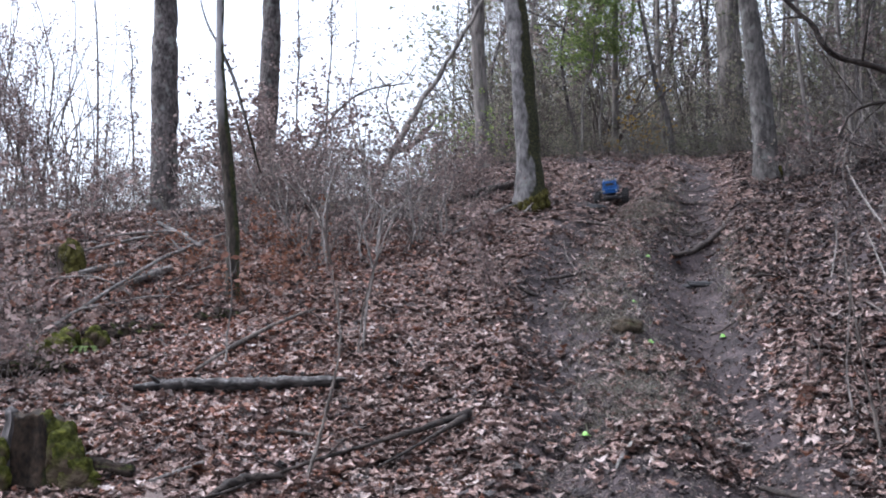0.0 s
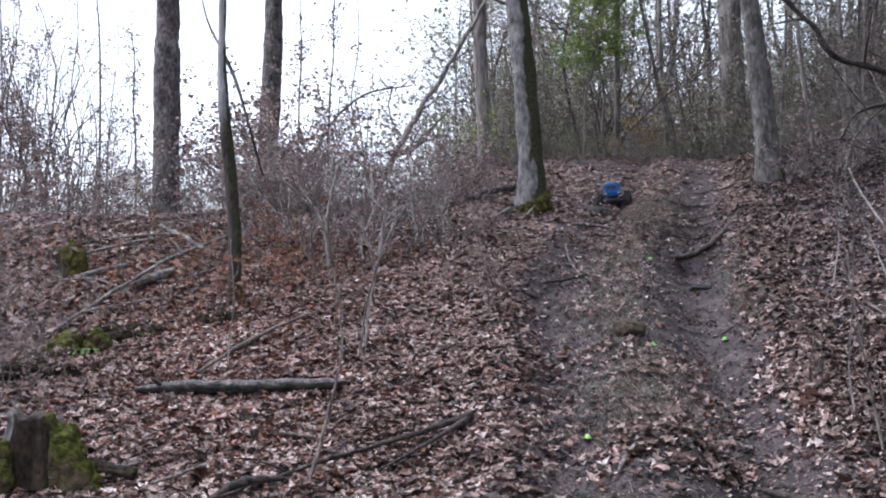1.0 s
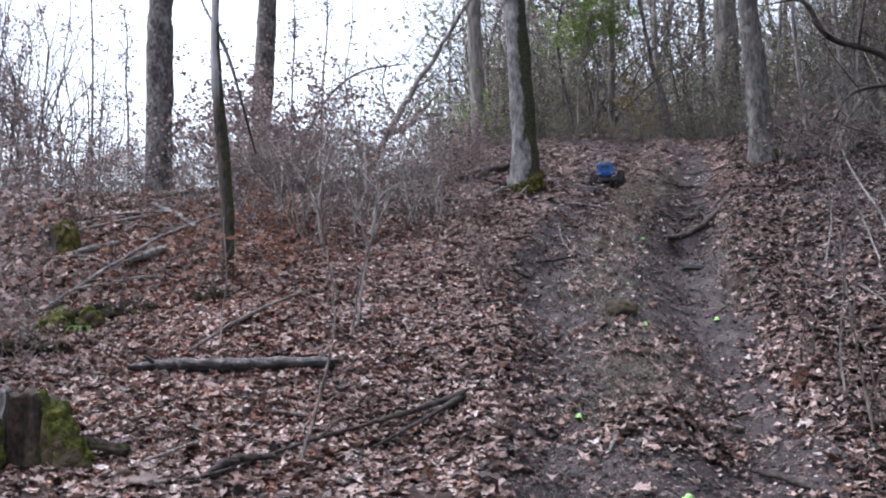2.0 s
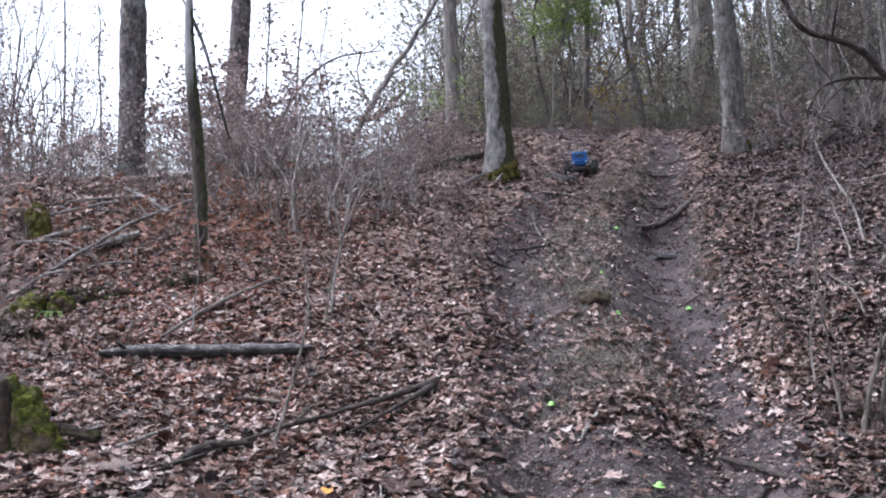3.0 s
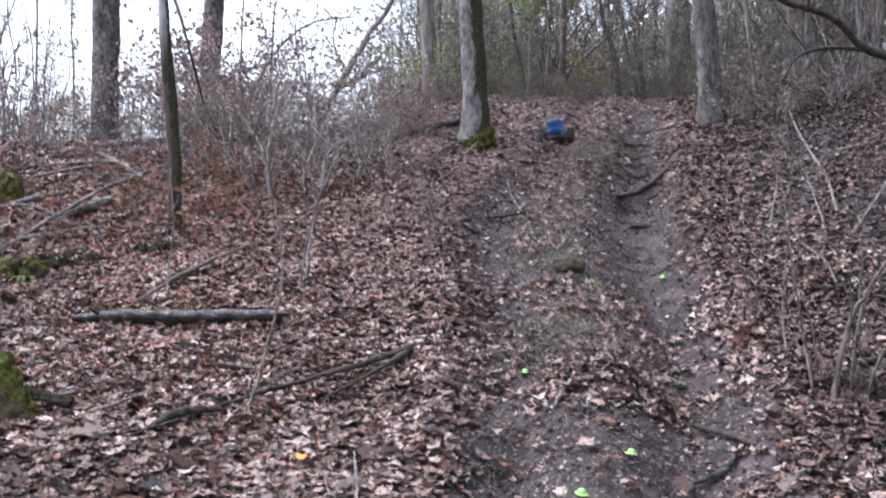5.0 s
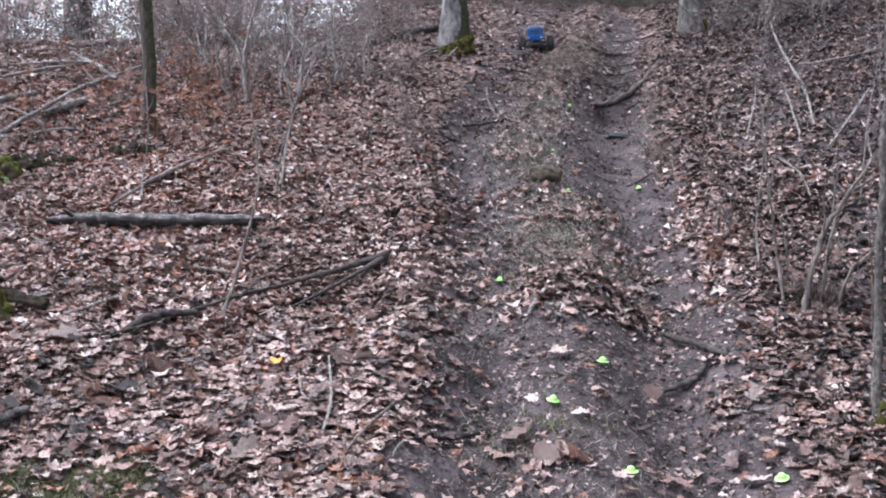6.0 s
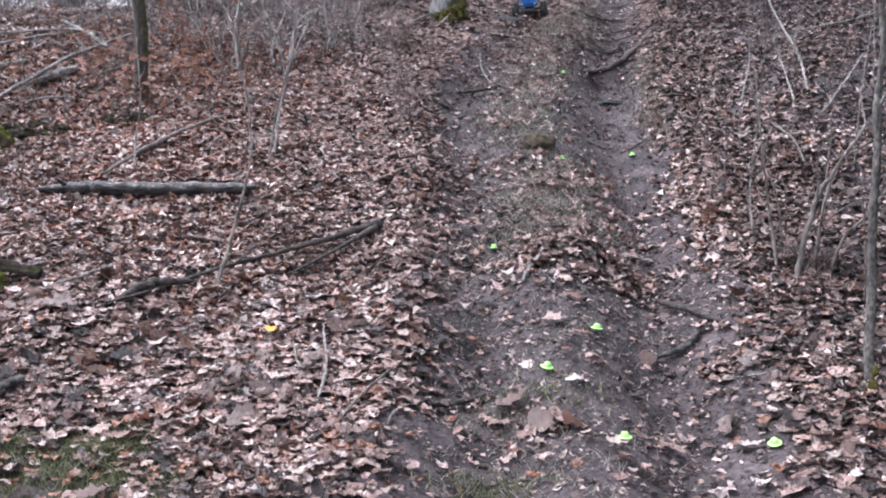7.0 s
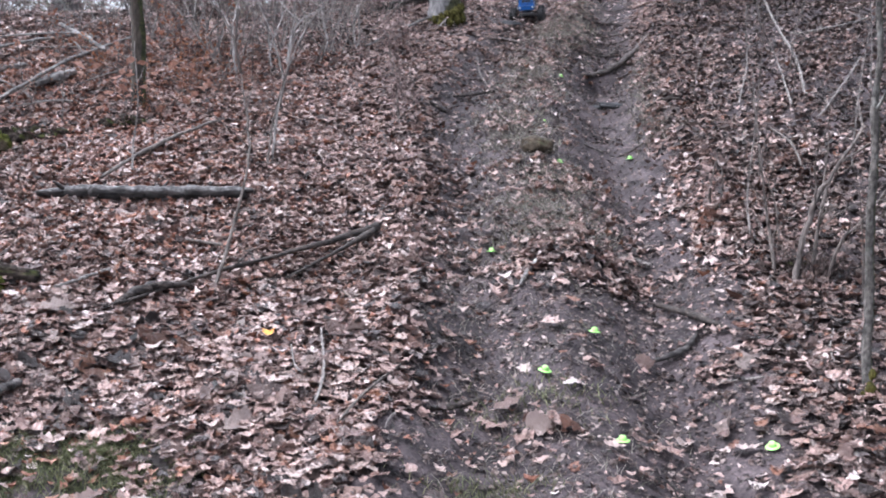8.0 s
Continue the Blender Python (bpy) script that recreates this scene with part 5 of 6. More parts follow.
# ---- stones ----
def stone(name, at, size, mat, label, seed, sink=0.3, spin=0.0, category="stone"):
    bm = bmesh.new()
    bmesh.ops.create_icosphere(bm, subdivisions=4, radius=1.0)
    for v in bm.verts:
        k = 1 + 0.28 * noise.noise(v.co * 1.3 + Vector((seed, 0, 0))) + 0.10 * noise.noise(v.co * 4 + Vector((seed, 3, 0))) + 0.04 * noise.noise(v.co * 10)
        v.co = Vector((v.co.x * size[0], v.co.y * size[1], 0.85 * math.tanh(v.co.z * 1.2) * size[2])) * k
    me = bpy.data.meshes.new(name)
    bm.to_mesh(me)
    bm.free()
    me.materials.append(mat)
    me.polygons.foreach_set("use_smooth", [True] * len(me.polygons))
    ob = thing(name, on_ground(*at, -size[2] * (0.6 - sink)), label, category, me=me)
    ob.rotation_euler = (0.1, 0.05, spin)
    return ob


stone("mossy_stone", (1.035, 6.86), (.095, .080, .066), MOSSY_ROCK, "dark mossy stone in the trail between the ruts", 1.0, 0.25)
stone("stone", (1.37, 10.92), (.10, .07, .04), ROCK, "grey-green stone below the toy truck", 2.0, 0.05)
stone("stone", (1.86, 8.60), (.135, .055, .030), ROCK, "flat bluish-grey stone in the rut", 3.0, 0.3, -0.12)
stone("stone", (1.75, 8.74), (.07, .05, .02), ROCK, "flat grey stone forming a step in the rut", 4.0, 0.5)


# ---- stumps, ledge and fern ----
def stump(at, r, h, label, seed, jag=1.0, shell=(), lean=0.22, slant=0.0):
    """shell: from and to which angle the grey weathered outside still stands."""
    root = thing("tree_stump", on_ground(*at, 0.05), label, "stump")
    seg, rings = 40, 22
    v, f = [], []
    for i in range(rings):
        z = h * i / (rings - 1)
        for k in range(seg):
            a = 2 * math.pi * k / seg
            d = Vector((math.cos(a), math.sin(a), 0))
            rr = r * (0.92 + 1.15 * math.exp(-z / (0.5 * h)) * (0.6 + 0.4 * math.cos(3 * a + seed)))
            rr *= 1 + 0.3 * noise.noise(Vector((d.x * 2.2, d.y * 2.2, z * 4 + seed))) + 0.14 * noise.noise(Vector((d.x * 7, d.y * 7, z * 9)))
            rr *= 1 - slant * max(0.0, d.x) * z / h
            top = -0.25 * slant * max(0.0, d.x) * h * (z / h) ** 3
            if i == rings - 1:
                top += jag * h * (0.22 * noise.noise(Vector((d.x * 3, d.y * 3, seed))) + 0.12 * noise.noise(Vector((d.x * 9, d.y * 9, seed))))
            v.append((d.x * rr - lean * z, d.y * rr, z + top))
    for i in range(rings - 1):
        for k in range(seg):
            a, b = i * seg + k, i * seg + (k + 1) % seg
            f.append((a, b, b + seg, a + seg))
    c = len(v)
    v.append((0, 0, h * 0.9))
    for k in range(seg):
        f.append(((rings - 1) * seg + k, (rings - 1) * seg + (k + 1) % seg, c))
    part("wood", mesh_of("wood", v, f, STUMPWOOD), root)
    if shell:
        keep = [k for k in range(seg) if shell[0] <= 360 * k / seg <= shell[1]]
        outer, inner, g = [], [], []
        for i in range(rings):
            for k in keep:
                p = Vector(v[i * seg + k])
                d = Vector((p.x + lean * p.z, p.y, 0)).normalized()
                swell = 0.012 + 0.008 * noise.noise(Vector((k * 0.9, p.z * 30, seed)))
                outer.append(tuple(p + d * swell + Vector((0, 0, 0.02 * i / rings))))
                inner.append(tuple(p - d * 0.01))
        w, m = len(keep), len(outer)
        for i in range(rings - 1):
            for k in range(w - 1):
                q = i * w + k
                g += [(q, q + 1, q + 1 + w, q + w), (m + q, m + q + w, m + q + 1 + w, m + q + 1)]
            for q in (i * w, i * w + w - 1):
                g.append((q, q + w, m + q + w, m + q))
        for k in range(w - 1):
            q = (rings - 1) * w + k
            g.append((q, q + 1, m + q + 1, m + q))
        part("outer_wood", mesh_of("outer_wood", outer + inner, g, STUMPGREY), root, "grey weathered outer wood")
    return root


def cushion(parent, lumps, seed, mat=None, label="", tall=1.15):
    """Moss on a flank: flat ragged lumps, each a part."""
    for x, y, z, r in lumps:
        bm = bmesh.new()
        bmesh.ops.create_icosphere(bm, subdivisions=4, radius=1.0)
        for q in bm.verts:
            k = 1 + 0.3 * noise.noise(q.co * 1.6 + Vector((seed + x * 40, z * 40, 0))) + 0.10 * noise.noise(q.co * 6 + Vector((seed, z * 9, 0))) + 0.07 * noise.noise(q.co * 16)
            q.co = Vector((q.co.x * r * 0.75, q.co.y * r * 0.75, q.co.z * r * tall)) * k
        me = bpy.data.meshes.new("moss_cushion")
        bm.to_mesh(me)
        bm.free()
        me.materials.append(mat or MOSS)
        me.polygons.foreach_set("use_smooth", [True] * len(me.polygons))
        part("moss_cushion", me, parent, label or ("dull olive moss" if mat else "bright green moss")).location = (x, y, z)


s1 = stump((-1.52, 4.72), 0.118, 0.31, "large rotting stump with bright moss on its flank", 1.3, 0.45, (196, 236), 0.0, 0.62)
cushion(s1, [(0.015, -0.05, 0.26, .055), (0.04, -0.05, 0.21, .075), (0.07, -0.06, 0.16, .090), (0.10, -0.07, 0.11, .10), (0.135, -0.08, 0.06, .10), (0.06, 0.0, 0.20, .075), (0.19, -0.09, 0.03, .07),
             (-0.125, -0.15, 0.18, .045), (-0.14, -0.16, 0.13, .055), (-0.12, -0.17, 0.08, .055), (-0.16, -0.15, 0.07, .05)], 2.0)
cushion(mossy_tree, [((0.182 - 0.25 * max(z, 0.0)) * math.sin(a), (0.25 * max(z, 0.0) - 0.182) * math.cos(a), z, r) for a, z, r in ((-0.9, -0.01, .034), (-0.6, 0.01, .038), (-0.3, 0.03, .040), (0.0, 0.05, .042), (0.3, 0.07, .042), (0.6, 0.09, .042), (0.9, 0.12, .040), (1.2, 0.14, .036), (-0.3, -0.03, .045), (0.15, -0.01, .045), (0.55, 0.02, .045), (0.95, 0.04, .045))], 3.0, MOSS_DIM)
cushion(bank_tree, [(0.05, -0.09, 0.03, .06), (0.09, -0.06, 0.08, .055), (0.0, -0.11, -0.01, .055)], 4.0, MOSS_DIM)
s2 = stump((-2.43, 7.9), 0.075, 0.20, "small mossy stump on the terrace", 4.1)
cushion(s2, [(0.02, -0.05, 0.15, .085), (0.055, -0.05, 0.10, .095), (0.03, -0.01, 0.19, .07), (0.05, -0.07, 0.05, .08)], 5.0, MOSS_DIM)
stone("root_spur", (-1.31, 4.74), (.15, .06, .05), ROTTEN_AND_SHADE, "dark mossy root spur beside the large stump", 21.0, 0.25, -0.35, "root")
ledge = thing("moss_mound", on_ground(*(-2.05, 6.68), 0.0), "mound of bright green moss on the ledge", "moss")
cushion(ledge, [(-0.04, 0.0, 0.05, .085), (0.0, 0.03, 0.08, .075), (-0.10, -0.06, 0.01, .07), (-0.16, -0.09, 0.0, .06), (0.0, -0.05, 0.03, .075), (0.13, 0.05, 0.09, .065), (0.17, 0.05, 0.07, .060), (0.10, 0.02, 0.04, .055)], 7.0, None, "", 0.9)
# dark lumps added where hollows by the ledge and the shrub lie in shade
for at, lumps, seed, label in (((-1.83, 6.98), [(-0.16, 0.0, 0.02, .06), (-0.07, 0.02, 0.05, .075), (0.04, 0.03, 0.06, .08), (0.15, 0.05, 0.05, .075), (0.24, 0.08, 0.03, .055), (0.0, -0.04, 0.02, .06), (0.10, -0.03, 0.02, .06)], 11.0, "dark lumps standing in for shaded hollows along the ledge"),
                        ((-1.34, 7.24), [(-0.08, 0.0, 0.04, .06), (0.02, 0.02, 0.06, .075), (0.10, 0.04, 0.06, .06), (0.0, -0.04, 0.01, .05)], 12.0, "dark lumps at the foot of the young tree"),
                        ((-2.01, 6.10), [(-0.12, 0.0, 0.06, .08), (0.0, 0.02, 0.08, .085), (0.10, 0.03, 0.06, .07), (-0.2, 0.02, 0.05, .07)], 13.0, "dark lumps standing in for a shaded hollow among brown weeds below the ledge"),
                        ((1.92, 5.10), [(-0.05, 0.0, 0.05, .04), (0.02, 0.02, 0.06, .045), (0.08, 0.02, 0.05, .04)], 14.0, "dark core standing in for the shaded hollow at the foot of a bank shrub")):
    mound = thing("rotten_wood_mound", on_ground(*at, 0.0), label, "dead wood")
    cushion(mound, [(a * 1.1, b, c * 0.5, r * 1.4) for a, b, c, r in lumps], seed, ROTTEN_AND_SHADE, "dark lump", 0.5)
    draw = np.random.default_rng(int(seed))
    way = np.concatenate([np.array(mound.location) + np.array((a * 1.1, b, c * 0.5)) + r * 1.3 * np.stack([0.75 * np.sin(u) * np.cos(w), 0.75 * np.sin(u) * np.sin(w), 0.55 * np.cos(u)], -1)
                          for a, b, c, r in lumps for u, w in [(draw.uniform(0.0, 1.1, 9), draw.uniform(0, 6.28, 9))]])
    tagged(new("strewn_leaves", leaf_batch("strewn_leaves", OAK_FAR, way, turns(len(way), draw, 0.4), draw.uniform(0.025, 0.06, len(way)), draw.integers(0, len(OAK_FAR), len(way)), LITTER)),
           "brown leaves fallen on the dark lumps", "leaves", kind="stuff")


def fern(at, fronds, length, seed):
    rnd = random.Random(seed)
    root = thing("fern", on_ground(*at), "small green fern growing on the mossy ledge", "fern")
    for k in range(fronds):
        a = rnd.uniform(0, 6.28)
        v, f = [], []
        for i in range(12):
            s = i / 11
            c = Vector((math.cos(a), math.sin(a), 0)) * (length * s) + Vector((0, 0, length * (0.9 * s - 0.95 * s * s)))
            side = Vector((-math.sin(a), math.cos(a), 0)) * length * 0.11 * math.sin(math.pi * (0.12 + 0.88 * s)) * (1 if i % 2 else 0.45)
            v += [tuple(c - side), tuple(c), tuple(c + side)]
            if i:
                b = 3 * (i - 1)
                f += [(b, b + 1, b + 4, b + 3), (b + 1, b + 2, b + 5, b + 4)]
        part("frond", mesh_of("frond", v, f, LEAF_FERN), root)
    return root


fern((-1.96, 6.73), 16, 0.20, 1)
fern((-2.08, 6.70), 12, 0.14, 2)
fern((-1.95, 7.01), 9, 0.11, 3)


# ---- saplings and shrubs on the slope ----
def sapling(name, at, stems, mat, label, seed, twigs=8, twig_len=0.35, leaves=None, category="sapling"):
    """stems: (list of points in space, radius); the first point of each stands on the ground or on another stem."""
    rnd = random.Random(seed)
    base = on_ground(*at, 0.03)
    root = thing(name, base, label, category)
    tips = []
    for pts, r in stems:
        line = smooth_line([Vector(p) - base for p in pts], 16)
        fine = smooth_line(line, 46)
        for i, p in enumerate(fine):
            p += Vector((noise.noise((i * 0.3, seed, r * 900)), noise.noise((i * 0.3, seed, 7)), 0)) * 0.7 * r * min(1, i / 4)
        part("stem", Geo().tube(fine, [r * (1 - 0.6 * i / 45) for i in range(46)], 8, 0.35, seed, True, 22.0).mesh("stem", mat), root)
        for k in range(twigs):
            geo = Geo()
            i = rnd.randint(5, 15)
            d = (line[i] - line[i - 1]).normalized()
            grow(geo, tips, line[i], d + Vector((rnd.gauss(0, 0.8), rnd.gauss(0, 0.8), rnd.gauss(0.2, 0.4))), twig_len * rnd.uniform(0.5, 1.1), r * 0.35, 1, rnd, forks=3, wander=0.16)
            part("twig", geo.mesh("twig", mat), root)
    if leaves:
        me = foliage("foliage", tips, *leaves[:5], np.random.default_rng(seed), leaves[5] if len(leaves) > 5 else 1.0)
        if me:
            part("foliage", me, root, "a few withered leaves")
    return root


sapling("bare_sapling", (-0.55, 4.69), [
    ([(*(-0.55, 4.69), 1.0), (-0.49, 4.85, 1.23), (-0.42, 4.95, 1.57), (-0.43, 5.05, 1.73), (-0.47, 5.15, 1.95)], .008),
    ([(-0.47, 5.15, 1.95), (-0.52, 5.20, 2.12), (-0.64, 5.25, 2.28), (-0.78, 5.30, 2.38)], .006),
    ([(-0.47, 5.15, 1.95), (-0.49, 5.10, 2.06), (-0.48, 5.10, 2.23), (-0.44, 5.10, 2.37)], .006)], TWIG_DARK, "thin bare brown sapling with forked twigs on the leafy slope", 61, 5, 0.3)
sapling("bare_sapling", (-0.42, 6.42), [
    ([(*(-0.42, 6.42), 1.5), (-0.41, 6.50, 1.75), (-0.37, 6.55, 1.99), (-0.29, 6.60, 2.23), (-0.15, 6.65, 2.45)], .008),
    ([(-0.37, 6.55, 1.99), (-0.42, 6.60, 2.18), (-0.51, 6.65, 2.40), (-0.57, 6.70, 2.61)], .007),
    ([(-0.39, 6.55, 1.87), (-0.34, 6.50, 2.14), (-0.32, 6.50, 2.33), (-0.31, 6.45, 2.47)], .006)], TWIG, "bare forked sapling with pale twigs on the slope", 62, 6, 0.35)
sapling("bare_sapling", (-0.44, 6.33), [
    ([(*(-0.44, 6.33), 1.5), (-0.42, 6.40, 1.75), (-0.38, 6.40, 1.93), (-0.34, 6.40, 2.08)], .007)], TWIG_DARK, "thin dark sapling stem beside a forked sapling", 63, 3, 0.2)
sapling("bare_sapling", (-1.10, 6.21), [
    ([(*(-1.10, 6.21), 1.5), (-1.11, 6.30, 1.66), (-1.09, 6.30, 1.84), (-1.11, 6.30, 2.16)], .006)], TWIG, "thin pale weed stalk beside the fallen log", 64, 2, 0.15)
sapling("bare_sapling", (-0.16, 9.31), [
    ([(*(-0.27, 9.35), 2.2), (-0.22, 9.00, 2.42), (-0.23, 9.00, 2.63), (-0.26, 9.00, 2.80)], .008),
    ([(*(-0.33, 9.17), 2.2), (-0.20, 9.00, 2.44), (-0.05, 9.00, 2.67)], .007)], TWIG, "pale bare shrub below the ridge", 65, 7, 0.3)
for base, stems, seed in (
        ((-0.82, 8.70), [([(-0.82, 8.70, 2.08), (-0.85, 8.73, 2.29), (-0.86, 8.76, 2.50), (-0.81, 8.79, 2.75), (-0.82, 8.82, 2.95)], .010), ([(-0.86, 8.76, 2.45), (-0.95, 8.80, 2.60), (-1.05, 8.85, 2.74)], .006)], 161),
        ((-0.50, 9.05), [([(-0.50, 9.05, 2.18), (-0.48, 9.08, 2.40), (-0.41, 9.11, 2.57), (-0.25, 9.14, 2.71), (-0.26, 9.17, 3.01)], .010), ([(-0.41, 9.11, 2.57), (-0.56, 9.12, 2.72), (-0.66, 9.14, 2.95)], .007)], 162),
        ((-0.29, 9.23), [([(-0.29, 9.23, 2.22), (-0.21, 9.27, 2.44), (-0.24, 9.30, 2.57), (-0.27, 9.34, 2.80)], .009)], 163),
        ((-1.08, 9.41), [([(-1.08, 9.41, 2.33), (-1.26, 9.45, 2.56), (-1.47, 9.48, 2.81), (-1.54, 9.52, 2.95)], .009)], 164),
        ((-0.58, 8.88), [([(-0.58, 8.88, 2.13), (-0.61, 8.92, 2.35), (-0.53, 8.96, 2.60), (-0.55, 8.99, 2.92)], .009)], 165),
        ((0.04, 9.71), [([(0.04, 9.71, 2.36), (-0.01, 9.76, 2.57), (0.02, 9.81, 2.85)], .008)], 166)):
    sapling("bare_sapling", base, stems, TWIG_PALE, "pale bare sapling standing before the ridge bushes", seed, 5, 0.34)
sapling("withered_sapling", (0.28, 7.34), [
    ([(*(0.28, 7.34), 1.7), (0.26, 7.40, 1.97), (0.22, 7.40, 2.18), (0.19, 7.40, 2.35)], .008),
    ([(*(0.30, 7.30), 1.7), (0.30, 7.40, 1.90), (0.27, 7.40, 2.07)], .006)], TWIG_DARK, "short dead sapling with brown leaves at its foot", 66, 5, 0.2, (6, 0.02, 0.05, 0.03, LEAF_BROWN, ))
sapling("withered_sapling", (1.77, 5.90), [
    ([(*(1.77, 5.90), 1.4), (1.75, 5.85, 1.52), (1.78, 5.85, 1.66)], .007),
    ([(*(1.80, 5.88), 1.4), (1.81, 5.85, 1.52), (1.80, 5.85, 1.61)], .006)], TWIG_DARK, "dead sapling stems with rusty leaves at the trail edge", 67, 2, 0.10, (2, 0.02, 0.045, 0.02, LEAF_BROWN, 0.6))
sapling("bare_shrub", (1.88, 4.98), [
    ([(*(1.86, 4.96), 1.1), (1.90, 5.00, 1.29), (1.95, 5.00, 1.49), (2.03, 5.00, 1.62), (2.14, 5.00, 1.80)], .015),
    ([(*(1.97, 5.05), 1.1), (1.98, 5.05, 1.31), (2.04, 5.10, 1.55), (2.12, 5.10, 1.71)], .010),
    ([(*(2.00, 5.00), 1.1), (2.05, 4.95, 1.32), (2.13, 4.90, 1.43), (2.25, 4.90, 1.61)], .009),
    ([(*(1.81, 5.02), 1.1), (1.80, 5.10, 1.31), (1.76, 5.10, 1.52), (1.73, 5.10, 1.72)], .008)], TWIG_DARK, "bare shrub of several bent stems on the bank", 68, 4, 0.35, category="shrub")
young_tree = sapling("young_tree", (1.77, 3.98), [
    ([(1.765, 3.97, 0.75), (1.81, 4.10, 1.18), (1.80, 4.10, 1.53), (1.80, 4.12, 1.90), (1.81, 4.15, 2.29), (1.81, 4.20, 3.01), (1.84, 4.30, 3.77)], .0185)],
    BARK_SLIM, "slim straight grey young tree on the bank", 69, 4, 0.5, category="tree")
cushion(young_tree, [(0.0, -0.02, 0.07, .022), (0.02, -0.02, 0.04, .026), (-0.02, -0.015, 0.04, .022), (0.005, -0.018, 0.12, .016)], 6.0, MOSS_DIM)
sapling("bare_sapling", (2.06, 5.08), [
    ([(*(1.83, 5.46), 1.3), (1.82, 5.50, 1.51), (1.84, 5.50, 1.80), (1.82, 5.50, 2.05)], .005)], TWIG, "thin pale stalk on the bank", 70, 3, 0.2)
sapling("bare_sapling", (2.94, 8.81), [
    ([(*(2.71, 7.42), 2.0), (2.87, 8.20, 2.35), (2.73, 8.20, 2.64), (2.75, 8.20, 2.93), (2.91, 8.20, 3.20)], .007),
    ([(*(2.42, 7.57), 2.0), (2.60, 8.00, 2.30), (2.58, 8.00, 2.63), (2.65, 8.00, 2.93)], .006)], TWIG, "bent pale sapling on the bank", 71, 6, 0.4)
sapling("leaning_dead_tree", (6.3, 9.4), [
    ([(6.3, 9.4, 3.2), (4.00, 9.30, 3.36), (3.40, 9.20, 3.67), (3.00, 9.20, 3.79), (2.85, 9.20, 4.00), (2.62, 9.20, 4.27), (2.39, 9.20, 4.76)], .035),
    ([(3.83, 9.30, 3.43), (3.39, 9.20, 3.43), (3.14, 9.20, 3.35), (3.03, 9.20, 3.17)], .018)], DARKWOOD, "dark dead tree leaning across the bank", 72, 6, 0.7, category="tree")
sapling("leaning_dead_tree", (-0.85, 13.9), [
    ([(*(-0.85, 13.9), 3.2), (-0.54, 14.00, 3.86), (-0.28, 14.10, 4.31), (0.05, 14.20, 4.87), (0.45, 14.30, 5.58), (0.80, 14.40, 6.30)], .045),
    ([(-0.61, 14.00, 3.78), (-0.41, 13.90, 3.80), (-0.24, 13.80, 3.90)], .05)], BARK_BROWN, "dead tree leaning on its neighbours on the ridge", 73, 6, 0.8, (3, 0.016, 0.036, 0.03, LEAF_BROWN, 0.25), category="tree")
sapling("arched_sapling", (-1.7, 12.6), [
    ([(-1.7, 12.6, 2.9), (-1.36, 13.00, 3.71), (-1.12, 13.00, 4.07), (-0.81, 13.00, 4.29), (-0.35, 13.00, 4.37)], .02),
    ([(-0.57, 13.00, 4.32), (-0.60, 13.00, 4.11), (-0.50, 13.00, 3.83), (-0.47, 13.00, 3.61)], .01)], TWIG_DARK, "thin arched sapling with a few withered leaves on the ridge", 74, 8, 0.4, (5, 0.016, 0.038, 0.03, LEAF_BROWN, 0.4))
sapling("leafy_sapling", (-1.70, 14.00), [([(-1.70, 14.00, float(ground_z(-1.70, 14.00))), (-1.69, 14.00, 4.36), (-1.67, 14.00, 4.92), (-1.68, 14.00, 5.33), (-1.67, 14.00, 5.87)], .014)], TWIG_DARK, "thin upright sapling on the ridge with clinging withered leaves", 170, 22, 0.22, (5, 0.016, 0.040, 0.03, LEAF_BROWN, 0.9))
sapling("leafy_sapling", (-1.31, 13.60), [([(-1.31, 13.60, float(ground_z(-1.31, 13.60))), (-1.30, 13.60, 4.18), (-1.26, 13.60, 4.77), (-1.26, 13.60, 5.29), (-1.25, 13.60, 5.74)], .014)], TWIG_DARK, "thin upright sapling on the ridge with clinging withered leaves", 171, 22, 0.22, (5, 0.016, 0.040, 0.03, LEAF_BROWN, 0.9))
sapling("leafy_sapling", (-3.81, 15.00), [([(-3.81, 15.00, float(ground_z(-3.81, 15.00))), (-3.84, 15.00, 4.02), (-3.88, 15.00, 4.59), (-3.87, 15.00, 5.09), (-3.92, 15.00, 5.45)], .014)], TWIG_DARK, "thin upright sapling on the ridge with clinging withered leaves", 172, 22, 0.22, (5, 0.016, 0.040, 0.03, LEAF_BROWN, 0.9))

# thin stalks on the bank
rnd = random.Random(17)
for a, b, h in ((1.95, 5.4, 0.45), (2.15, 6.3, 0.6), (2.35, 7.0, 0.7), (2.7, 7.4, 0.55), (2.05, 4.7, 0.5), (2.6, 6.2, 0.8), (3.0, 8.3, 0.8), (2.3, 8.2, 0.5), (3.2, 7.4, 0.9)):
    g = on_ground(a, b, 0.02)
    sway = Vector((rnd.gauss(0, 0.12), rnd.gauss(0, 0.12), 0))
    sapling("weed_stalk", (a, b), [([g, g + sway * 0.4 * h + Vector((0, 0, 0.5 * h)), g + sway * h * 1.5 + Vector((0, 0, h))], .0045)], rnd.choice((TWIG, TWIG_DARK)), "thin dry weed stalk standing on the bank", int(a * 100), 3, 0.15, category="weed")

